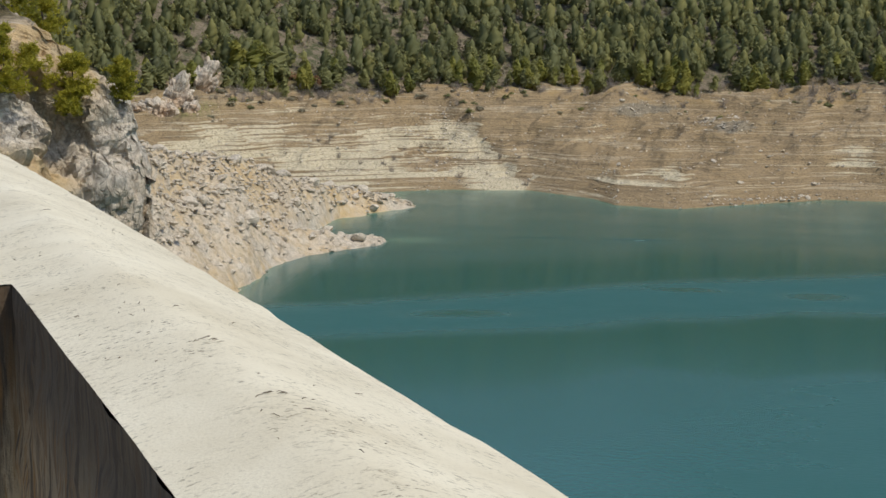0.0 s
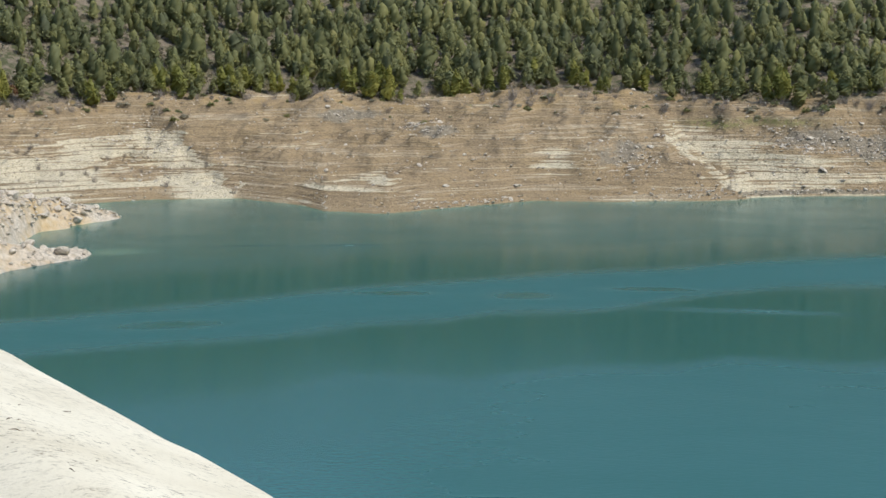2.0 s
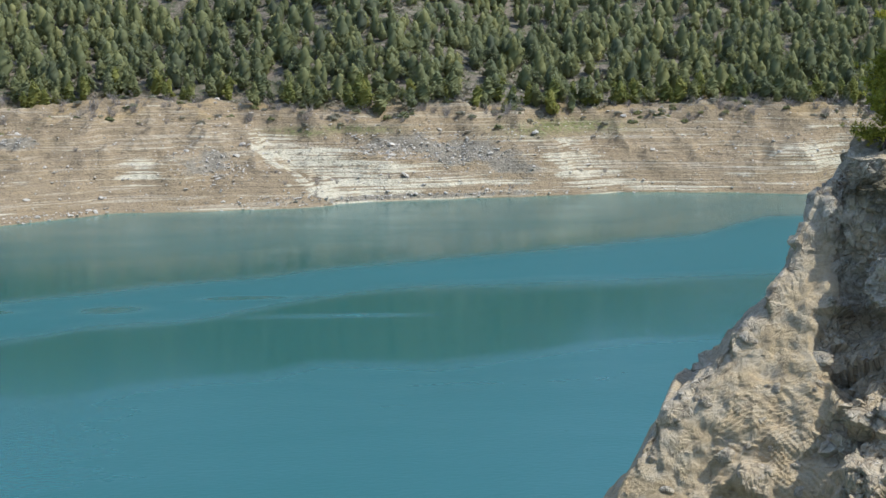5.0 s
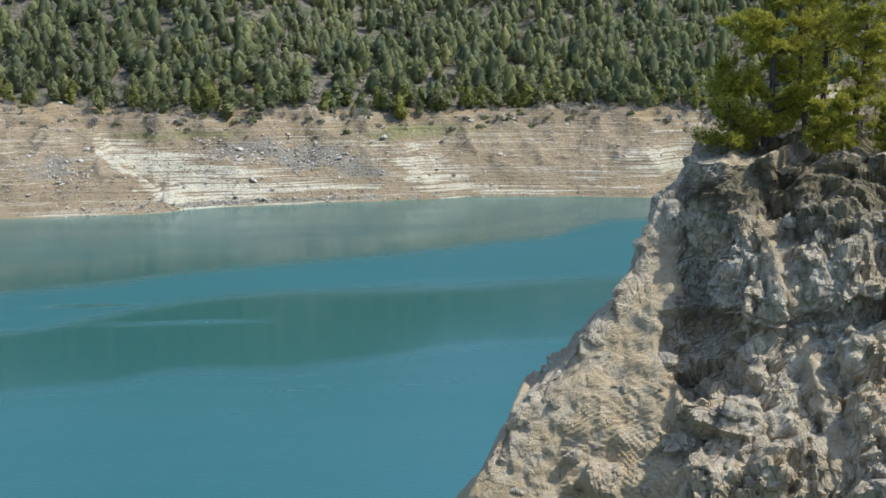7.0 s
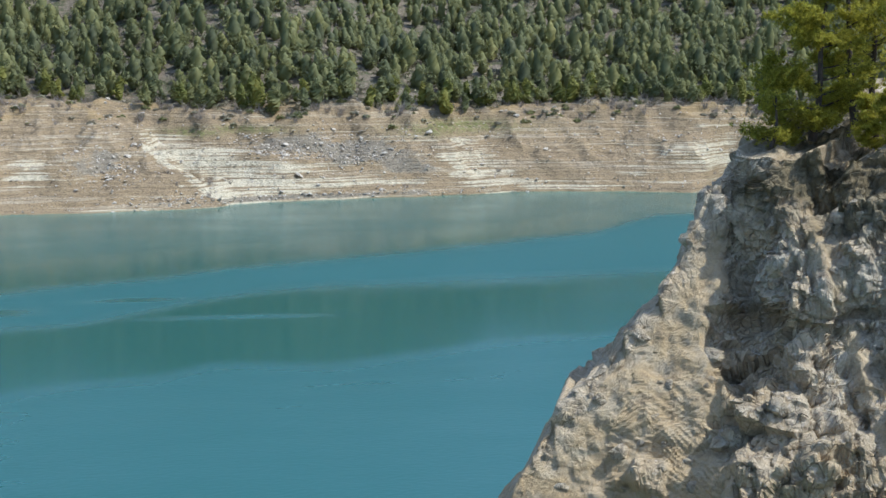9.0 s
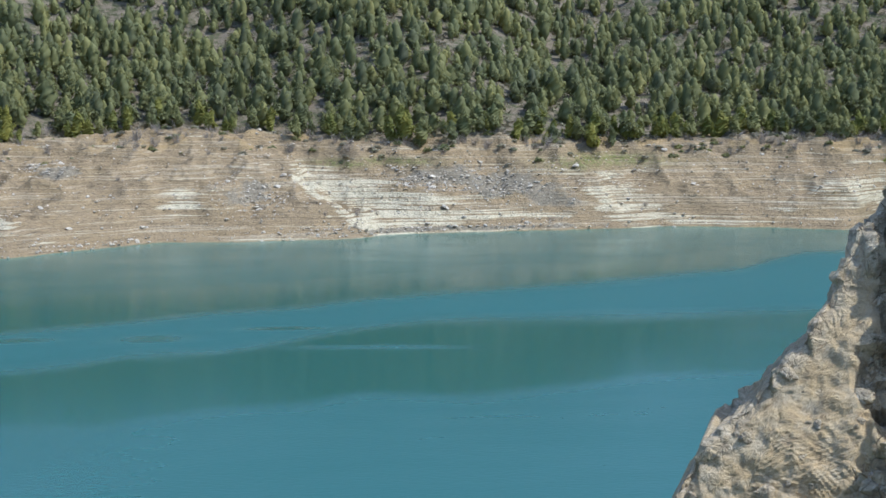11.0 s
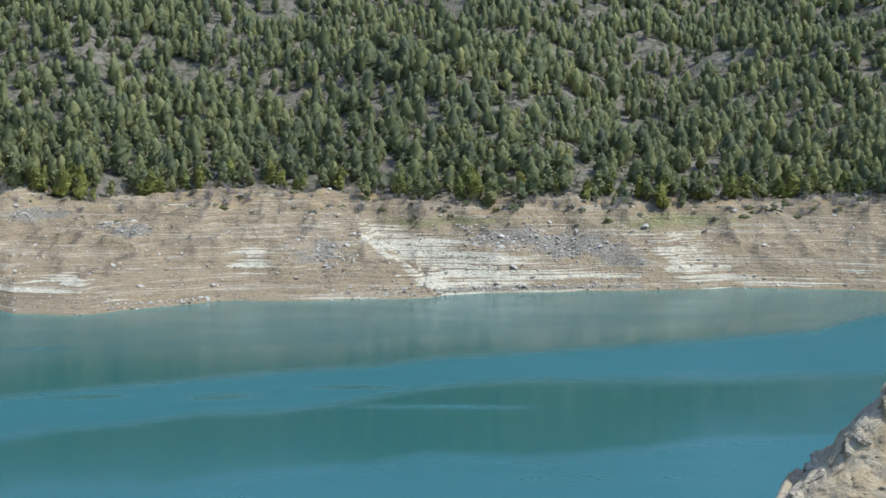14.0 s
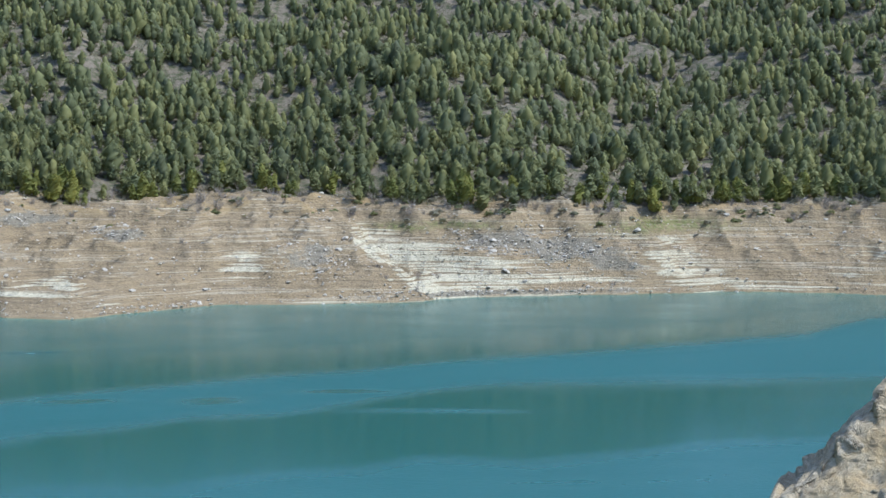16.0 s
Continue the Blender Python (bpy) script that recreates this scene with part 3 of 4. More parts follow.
def right_front(u, z, un):
    w = u - un
    lean = 0.65 * (29 - z)
    rock = smooth(u + 0.8 * np.sin(z * 0.5), -0.5, 1.2)
    # bulge added to the rock so that the upper face beside it lies in shade
    shade_bulge = 1.7 * smooth(u - 0.15 * (25 - z), 0.7, 2.2) * smooth(z - 0.15 * u, 21.5, 23.5)
    groove = 1.9 * np.exp(-((u - 1.0 - 0.12 * (26 - z)) / 0.9) ** 2) * smooth(z, 18, 23)
    rib = 0.8 * np.exp(-((u - 3.6) / 1.3) ** 2) + 0.8 * np.exp(-((u - 7.4 - 0.1 * (24 - z)) / 1.3) ** 2)
    return lean + shade_bulge + 0.16 * w + rock * (0.6 + 0.05 * (29 - z) + rib * (1 - smooth(z, 25, 29))) - groove + 0.015 * np.maximum(u - 9, 0) ** 2


def right_soil(u, z, un, p):
    s = 1 - smooth(u + 1.1 * fbm(p, 2.5, 3, 3), -0.6, 0.5)
    s = s * (0.15 + 0.85 * smooth(fbm(p, 2.6, 3, 9), -0.75, -0.35))
    s = s * (1 - 0.8 * np.exp(-((u - un) / 0.9) ** 2) * smooth(z + 1.5 * fbm(p, 2.0, 2, 4), 15.5, 17.5))
    gully = np.exp(-((u - 5.6 - 0.35 * (22 - z)) / 0.45) ** 2) * (0.6 + 0.4 * fbm(p, 1.5, 2, 8))
    low = smooth(u * 0.9 - (z - 13.5) + 0.8 * fbm(p, 2, 3, 6), 6.5, 8.0)
    return np.clip(np.maximum.reduce([s, gully, low]), 0, 1)


def right_relief(p, soil):
    w = p + 0.12 * np.stack([fbm(p, 2.0, 3, 11), fbm(p, 2.0, 3, 12), fbm(p, 2.0, 3, 19)], 1)
    rock = 0.75 * facets(w * (1, 1, 0.42), 1.9, 201, 1.5, 0.55) + 0.6 * facets(w * (1, 1, 0.6), 0.8, 221, 1.5, 0.6) + 0.75 * facets(p * (1, 1, 0.7), 0.42, 231, 1.5, 0.6)
    rock = rock - rock.mean() + 0.22 * fbm(p, 1.4, 5, 13, 0.6, True)
    # teeth marks of the digger's bucket run round the slope in close rows
    wob = fbm(p, 3.0, 2, 15)
    teeth = 0.085 * np.abs(np.sin((p[:, 2] * 0.75 + p[:, 0] * 0.28 + 0.6 * wob) * 14.0)) * smooth(fbm(p, 2.6, 3, 16), -0.5, 0.0) * (1 - smooth(p[:, 2], 17, 21))
    earth = -0.05 + 0.34 * fbm(p, 2.6, 4, 17) + teeth + 0.26 * (facets(p, 0.5, 251, 1.4, 0.8) - 0.2) * smooth(-fbm(p, 2.6, 3, 16), -0.3, 0.2) + 0.10 * fbm(p, 0.6, 3, 18)
    return rock * (1 - soil) + earth * soil


make_cliff("cliff_east", -20.0, 1, (-3, 5, 14.6, 17.65, 21.8, 23.3, 28.0, 29.7), (-23.2, -16.6, -9.5, -8.1, -4.65, -2.95, -0.9, 0.8), 79.4,
           lambda u: 29.4 + 0.05 * np.clip(u, -20, 14), right_front, right_soil, right_relief, 300,
           "grey and ochre limestone cliff with a scraped earth flank", 30.0, CLIFF)


def left_front(u, z, un):
    w = u - un
    hollow = 2.2 * np.exp(-((w - 5.2) / 2.3) ** 2) * np.exp(-((z - 28.0) / 2.6) ** 2)
    return 0.45 * w + 0.9 * smooth(w, 1.5, 3.0) + (33 - z) * 0.12 - hollow + 2.5 * smooth(w, 7, 10) * (1 - smooth(z, 24, 28))


def left_soil(u, z, un, p):
    low = 1 - smooth(z - 0.25 * (u + 5) + fbm(p, 2.0, 3, 22), 24.2, 25.5)
    return np.clip(np.maximum(low * smooth(u - un, 4, 6.5), smooth(z + fbm(p, 2.5, 3, 23), 29.8, 31.5)), 0, 1)


def left_relief(p, soil):
    w = p + 0.5 * np.stack([fbm(p, 2.0, 3, 24), fbm(p, 2.0, 3, 26), fbm(p, 2.0, 3, 27)], 1)
    rock = 0.8 * facets(w * (1, 1, 0.6), 2.4, 241, 1.4, 0.6) + 0.8 * facets(w * (1, 1, 0.7), 0.95, 261, 1.4, 0.6) + 0.5 * facets(p, 0.42, 271, 1.4, 0.6)
    rock = rock - rock.mean()
    return rock * (1 - 0.3 * soil)


make_cliff("cliff_west", 33.0, -1, (-3, 14, 21.0, 25.4, 27.4, 30.1, 33.4, 35.3), (-6.5, -5.2, -4.6, -5.1, -4.4, -3.7, 0.2, 2.7), 110.0,
           lambda u: 35.3 + 0.12 * np.clip(u - 2.7, -3, 20) + 0.0 * u, left_front, left_soil, left_relief, 400,
           "limestone cliff with a shaded hollow and loose stones", 30.0, WEST, cols=260, rows=220)

# ---- rubble slope below the western cliff ----
ra, rr = np.meshgrid(np.linspace(20.6, 36, 230), np.linspace(195, 345, 210), indexing="ij")
ra, rr = ra.ravel(), rr.ravel()
rdx, rdy = az_dir(ra)
rp = v3(rdx * rr, rdy * rr, 0)
front_r = np.interp(ra, (20.6, 21.3, 22, 23.7, 25.2, 26, 27.2, 29, 36), (315, 309, 304, 294, 262, 238, 214, 198, 160)) + 2.5 * fbm(rp, 8, 3, 33)
ridge_r = np.interp(ra, (20.6, 21.3, 23, 25, 27.8, 30.2, 36), (317, 313, 306, 287, 252, 228, 190))
ridge_z = np.interp(ra, (20.6, 21.1, 22, 23, 25, 27.8, 30.2, 36), (-2, 0.6, 1.9, 3.6, 7.6, 14.6, 18.0, 24))
t_r = (rr - front_r) / np.maximum(ridge_r - front_r, 2)
heap = ridge_z * np.clip(t_r, 0, 1) ** 0.9 * (t_r > 0) + np.where(t_r < 0, t_r * 3, 0)
heap = heap - np.maximum(rr - ridge_r, 0) * 0.30
lobe_r = np.interp(ra, (21.8, 22.3, 25, 27.5, 36), (262, 259, 253, 236, 190))
lobe = np.interp(ra, (21.6, 22.2, 24, 26, 28, 36), (-1.5, 0.9, 2.0, 3.2, 5, 5)) - np.abs(rr - lobe_r) * 0.28
heap = np.maximum(heap, lobe)
heap = np.maximum(heap, -3) + (0.6 * fbm(rp, 5, 4, 35) + 0.35 * fbm(rp, 2.2, 3, 38, 0.6, True)) * smooth(heap, 0, 2) + 0.15 * fbm(rp, 1.2, 2, 36)
rp[:, 2] = heap
rubble = new("rubble_slope", mesh_np("rubble_slope", rp, grid_faces(230, 210), STONE,
                                     dict(soil=np.clip(0.40 + 0.5 * fbm(rp, 9, 4, 37) + 0.4 * fbm(rp, 2, 3, 39), 0, 1)), flip=True))
tagged(rubble, "tan slope of earth and broken rock running into the water", "rubble slope", kind="structure")

# ---- dam: curved crest with a ridged coping ----
AX, AY = az_dir(40.9)
PX, PY = AY, -AX
R_DAM = 265.0


def dam_point(s, l, z):
    th = s / R_DAM
    cx, cy = -R_DAM * PX, -R_DAM * PY
    return v3(cx + (R_DAM + l) * (np.cos(th) * PX + np.sin(th) * AX), cy + (R_DAM + l) * (np.cos(th) * PY + np.sin(th) * AY), z)


# across the coping: inner edge, crown, outer edge (metres towards the lake, metres under the eye)
L0, D0, LR, DR, LO, DO = 0.387, 0.600, 0.612, 0.545, 1.045, 0.727
NOTCH = 3.80                    # the coping widens past this length


def coping(s0, s1, ns, inner):
    s = np.linspace(s0, s1, ns)
    l = np.concatenate([np.linspace(inner, L0, 8)[:-1] if inner < L0 else [], np.linspace(L0, LR, 12)[:-1], np.linspace(LR, LO, 20)])
    ss, ll = np.meshgrid(s, l, indexing="ij")
    ss, ll = ss.ravel(), ll.ravel()
    drop = np.where(ll < LR, DR + (LR - ll) * (D0 - DR) / (LR - L0), DR + (ll - LR) * (DO - DR) / (LO - LR))
    drop = np.where(ll < L0, D0 + 0.02 * (L0 - ll), drop)
    # the crown is worn round
    drop = drop + 0.009 * np.exp(-((ll - LR) / 0.035) ** 2)
    q = v3(ss, ll, 0)
    drop = drop + 0.004 * fbm(q, 0.5, 4, 55)
    ll2 = ll + np.where(ll > LO - 0.03, 0.007 * fbm(q, 0.22, 3, 57), 0)
    top = dam_point(ss, ll2, EYE - drop)
    g = top.reshape(ns, len(l), 3)
    # lip and outer face under the outer edge
    lip = np.stack([g[:, -1] + (0, 0, -0.008), g[:, -1] + (0, 0, -0.25), g[:, -1] + (-0.12 * PX, -0.12 * PY, -0.27)], 1)
    lip[:, 0, 0] += 0.008 * PX
    lip[:, 0, 1] += 0.008 * PY
    allp = np.concatenate([g, lip], 1)
    n = len(l) + 3
    sl = np.concatenate([ll.reshape(ns, -1), np.full((ns, 3), LO)], 1)
    return mesh_np("coping", allp.reshape(-1, 3), grid_faces(ns, n), CAP, dict(s=np.repeat(s, n), l=sl.ravel()), flip=True)


dam = tagged(new("dam"), "curved concrete dam with a sun-bleached ridged coping", "dam", kind="structure")
part("coping", coping(-30, NOTCH, 260, L0), dam, "sun-bleached concrete with pine litter")
part("coping", coping(NOTCH, 30, 300, -1.05), dam, "sun-bleached concrete with dirt streaks")


def dam_wall(name, corners, z0, z1, mat, n=40, rows=14, jag=0.0):
    """A wall along a line of (s, l) corners, from z0 up to z1."""
    c = np.array(corners, float)
    t = np.linspace(0, len(c) - 1, n)
    s, l = np.interp(t, range(len(c)), c[:, 0]), np.interp(t, range(len(c)), c[:, 1])
    z = np.linspace(z0, z1, rows)
    zz, ss = np.meshgrid(z, s, indexing="ij")
    ll = np.tile(l, rows)
    p = dam_point(ss.ravel(), ll, zz.ravel())
    p[:, :2] += (jag * fbm(p, 0.12, 3, 65))[:, None] * (PX, PY)
    return mesh_np(name, p, grid_faces(rows, n), mat, dict(depth=(z1 - zz).ravel()))


WALK = EYE - 1.62
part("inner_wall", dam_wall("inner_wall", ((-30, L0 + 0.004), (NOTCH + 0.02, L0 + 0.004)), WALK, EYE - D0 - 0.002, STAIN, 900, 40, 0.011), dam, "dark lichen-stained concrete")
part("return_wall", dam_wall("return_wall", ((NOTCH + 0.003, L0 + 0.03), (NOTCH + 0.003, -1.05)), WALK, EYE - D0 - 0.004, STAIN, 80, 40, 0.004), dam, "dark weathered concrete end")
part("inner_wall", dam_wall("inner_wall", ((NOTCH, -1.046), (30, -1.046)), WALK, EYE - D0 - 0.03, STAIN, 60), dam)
# body of the dam, from the lake face over the crest to the valley
sb = np.linspace(-42, 92, 90)
sect = ((LO - 0.12, -9), (LO - 0.12, EYE - 0.99), (0.42, EYE - 0.99), (0.42, WALK), (-3.6, WALK), (-3.6, WALK + 1.0), (-3.95, WALK + 1.0), (-3.95, WALK - 2), (-30, -12))
part("dam_body", mesh_np("dam_body", np.concatenate([dam_point(np.full(len(sect), s), np.array([c[0] for c in sect]), np.array([c[1] for c in sect])) for s in sb]),
                         grid_faces(len(sb), len(sect)), DAM, shade=False), dam, "grey cast concrete")

# ---- plants ----
def tuft_mesh(centres, sizes, seed, flat=0.8):
    """Irregular eight-sided leaf clumps at the centres."""
    r = np.random.default_rng(seed)
    o = np.array([(1, 0, 0), (-1, 0, 0), (0, 1, 0), (0, -1, 0), (0, 0, 1), (0, 0, -1)], float)
    f = np.array([(0, 2, 4), (2, 1, 4), (1, 3, 4), (3, 0, 4), (2, 0, 5), (1, 2, 5), (3, 1, 5), (0, 3, 5)])
    n = len(centres)
    v = o[None] * r.uniform(0.55, 1.25, (n, 6, 1)) + r.normal(0, 0.22, (n, 6, 3))
    v[:, :, 2] *= flat
    v = v * np.asarray(sizes)[:, None, None] + centres[:, None]
    return v.reshape(-1, 3), (f[None] + 6 * np.arange(n)[:, None, None]).reshape(-1, 3)


def leaf_sprays(centres, sizes, seed, leaves=3):
    """Loose sprays of leaf: three thin triangles each, turned outwards and up."""
    r = np.random.default_rng(seed)
    n = len(centres)
    out = centres * (1, 1, 0)
    out = out / (np.linalg.norm(out, axis=1, keepdims=True) + 1e-6)
    nrm = 0.7 * out[:, None] + (0, 0, 0.6) + r.normal(0, 0.55, (n, leaves, 3))
    nrm /= np.linalg.norm(nrm, axis=2, keepdims=True)
    a = np.cross(nrm, r.normal(0, 1, (n, leaves, 3)))
    a /= np.linalg.norm(a, axis=2, keepdims=True) + 1e-6
    b = np.cross(nrm, a)
    size = np.asarray(sizes)[:, None, None] * r.uniform(0.7, 1.4, (n, leaves, 1))
    c = centres[:, None] + r.normal(0, 0.6, (n, leaves, 3)) * np.asarray(sizes)[:, None, None]
    v = np.stack([c + a * size, c - 0.6 * a * size + 0.52 * b * size, c - 0.6 * a * size - 0.52 * b * size], 2)
    return v.reshape(-1, 3), np.arange(n * leaves * 3).reshape(-1, 3)


def trunk_arrays(height, radius, sides=5, lean=0.0):
    a = np.linspace(0, 2 * np.pi, sides, endpoint=False)
    rings = [(0, 1.0), (0.5, 0.62), (0.95, 0.12)]
    v = np.concatenate([np.stack([np.cos(a) * radius * k + lean * h * h * height, np.sin(a) * radius * k, np.full(sides, h * height)], 1) for h, k in rings])
    f = []
    for q in range(2):
        for i in range(sides):
            j = (i + 1) % sides
            f += [(q * sides + i, q * sides + j, q * sides + sides + j), (q * sides + i, q * sides + sides + j, q * sides + sides + i)]
    return v, np.array(f)


def crown_width(h, a, seed, wide):
    return np.interp(h, (0.0, 0.08, 0.22, 0.5, 0.78, 0.93, 1.0), (0.07, 0.19, 0.275, 0.250, 0.175, 0.095, 0.0)) * wide \
        * (1 + 0.26 * np.sin(a * 2 + h * 7 + seed) + 0.20 * np.sin(a * 3 - h * 15 + 2 * seed))


def full_crown(seed, sides, rings, sprays):
    """A pine crown for a tree one metre tall: a lumpy cone of foliage with loose sprays all over its outside."""
    r = np.random.default_rng(seed)
    wide = r.uniform(0.85, 1.15)
    h, a = np.meshgrid(np.linspace(0, 1, rings), np.linspace(0, 2 * np.pi, sides, endpoint=False), indexing="ij")
    a = a + 0.5 * h * rings
    rad = crown_width(h, a, seed, wide) * r.uniform(0.55, 1.02, h.shape)
    top = 0.08 + 0.9 * h + r.normal(0, 0.018, h.shape) * (h < 1)
    body = np.stack([np.cos(a) * rad, np.sin(a) * rad, top], -1).reshape(-1, 3)
    i = np.arange(rings * sides).reshape(rings, sides)
    j = np.roll(i, -1, 1)
    q = np.concatenate([np.stack([i[:-1], j[:-1], j[1:]], -1).reshape(-1, 3), np.stack([i[:-1], j[1:], i[1:]], -1).reshape(-1, 3)])
    k = np.arange(sprays)
    sh = ((k * 0.618034 + r.uniform(0, 1)) % 1.0) ** 1.1
    sa = k * 2.39996 + r.normal(0, 0.4, sprays)
    sr = crown_width(sh, sa, seed, wide) * r.uniform(0.75, 1.22, sprays)
    c = np.stack([np.cos(sa) * sr, np.sin(sa) * sr, 0.09 + 0.9 * sh], 1)
    fringe = leaf_sprays(c, np.interp(sh, (0, 0.6, 1.0), (0.068, 0.058, 0.034)) * r.uniform(0.7, 1.4, sprays), seed + 1, 2)
    return merged([(body, q), fringe])


def merged(pieces):
    v, f, n = [], [], 0
    for a, b in pieces:
        v.append(a)
        f.append(b + n)
        n += len(a)
    return np.concatenate(v), np.concatenate(f)


def wood_places(r0, r1, spacing, seed, a0=-29.0, a1=37.0):
    """Scattered places on the hill, thinned by clearings."""
    r = np.random.default_rng(seed)
    n = int(radians(a1 - a0) * (r1 * r1 - r0 * r0) / 2 / spacing ** 2)
    rho = np.sqrt(r.uniform(r0 * r0, r1 * r1, n))
    az = r.uniform(a0, a1, n)
    dx, dy = az_dir(az)
    z, s, up = ground_z(az, rho)
    p = v3(dx * rho, dy * rho, z)
    clear = fbm(v3(p[:, 0], p[:, 1], 0), 26, 3, 77)
    thin = fbm(v3(p[:, 0], p[:, 1], 5), 11, 3, 79)
    keep = (up + 3 * fbm(v3(p[:, 0], p[:, 1], 9), 14, 2, 83) > -4.0) & (clear > -1.25) & (r.random(n) < 0.66 + 0.5 * thin) & (bands(az, up, CLEARINGS) < 0.45 + 0.3 * r.random(n))
    return p[keep], up[keep]


spots, ups = wood_places(375, 690, 3.3, 5, -26.0, 35.0)
order = np.argsort(ups)
front_n = 230
thick = [[full_crown(500 + i, sides, rings, sprays) for i in range(12)] for sides, rings, sprays in ((9, 7, 84), (7, 6, 46), (6, 5, 24))]
verts, faces, tones, tverts, tfaces, base, tbase = [], [], [], [], [], 0, 0
far_rng = np.random.default_rng(9)
for k, i in enumerate(order[front_n:]):
    cv, cf = thick[0 if ups[i] < 45 else 1 if ups[i] < 130 else 2][k % 12]
    h = float(np.clip(far_rng.lognormal(1.74, 0.30), 2.8, 10.5))
    a = far_rng.uniform(0, 6.28)
    w = far_rng.uniform(0.8, 1.2) * (0.55 * h + 2.6)
    c, s = math.cos(a), math.sin(a)
    q = np.stack([(cv[:, 0] * c - cv[:, 1] * s) * w, (cv[:, 0] * s + cv[:, 1] * c) * w, cv[:, 2] * h - 0.1], 1) + spots[i]
    verts.append(q)
    faces.append(cf + base)
    base += len(q)
    tones.append(np.full(len(q), far_rng.random()))
    tv, tf = trunk_arrays(h * 0.9, 0.10, 3)
    tverts.append(tv + spots[i] - (0, 0, 0.2))
    tfaces.append(tf + tbase)
    tbase += len(tv)
woods = tagged(new("pine_forest"), "dense young green pine forest on the hillside", "forest", kind="stuff")
part("crowns", mesh_np("crowns", np.concatenate(verts), np.concatenate(faces), PINE_HAZED, dict(tone=np.concatenate(tones)), shade=True), woods)
part("trunks", mesh_np("trunks", np.concatenate(tverts), np.concatenate(tfaces), BARK, shade=False), woods)

# pines along the edge of the wood, each a thing
kinds = []
for k in range(6):
    cm = mesh_np("crown", *full_crown(700 + k, 12, 10, 190), PINE_HAZED if k % 2 else PINE_EDGE, shade=False)
    tm = mesh_np("trunk", *trunk_arrays(0.9, 0.016, 6, 0.03), BARK)
    tree = tagged(new("pine_tree"), "young green pine at the edge of the hillside wood", "tree", "pines along the wood's edge")
    part("trunk", tm, tree)
    part("crown", cm, tree)
    kinds.append(tree)
for k, i in enumerate(order[:front_n]):
    h = far_rng.uniform(3.8, 8.0)
    m = Matrix.LocRotScale(Vector(spots[i]) - Vector((0, 0, 0.15)), Euler((0, 0, far_rng.uniform(0, 6.28))), None)
    t = kinds[k] if k < 6 else copy_thing(kinds[k % 6], m)
    t.matrix_basis = m @ Matrix.Diagonal((h * far_rng.uniform(0.72, 1.0), h * far_rng.uniform(0.72, 1.0), h, 1))


def tube(points, radii, sides=6):
    """A tapered tube along points (n, 3)."""
    pts = np.asarray(points, float)
    t = np.gradient(pts, axis=0)
    t /= np.linalg.norm(t, axis=1, keepdims=True) + 1e-9
    up = np.where(np.abs(t[:, 2:3]) > 0.9, (1.0, 0, 0), (0, 0, 1.0))
    a = np.cross(t, up)
    a /= np.linalg.norm(a, axis=1, keepdims=True) + 1e-9
    b = np.cross(t, a)
    th = np.linspace(0, 2 * np.pi, sides, endpoint=False)
    v = pts[:, None] + (a[:, None] * np.cos(th)[None, :, None] + b[:, None] * np.sin(th)[None, :, None]) * np.asarray(radii)[:, None, None]
    i = np.arange(len(pts) * sides).reshape(len(pts), sides)
    j = np.roll(i, -1, 1)
    q = np.stack([i[:-1], j[:-1], j[1:], i[1:]], -1).reshape(-1, 4)
    return v.reshape(-1, 3), q


def needle_sprays(centres, size, seed, count=13):
    """Bunches of pine needles: thin triangles that radiate, mostly upwards, from each centre."""
    r = np.random.default_rng(seed)
    n = len(centres)
    d = r.normal(0, 1, (n, count, 3))
    d[:, :, 2] = np.abs(d[:, :, 2]) * 0.8 + 0.1
    d /= np.linalg.norm(d, axis=2, keepdims=True)
    length = size * r.uniform(0.6, 1.3, (n, count, 1))
    w = np.cross(d, r.normal(0, 1, (n, count, 3)))
    w = w / (np.linalg.norm(w, axis=2, keepdims=True) + 1e-9) * size * 0.15
    c = centres[:, None] + r.normal(0, 0.25 * size, (n, count, 3))
    v = np.stack([c - w, c + w, c + d * length], 2)
    return v.reshape(-1, 3), np.arange(n * count * 3).reshape(-1, 3)


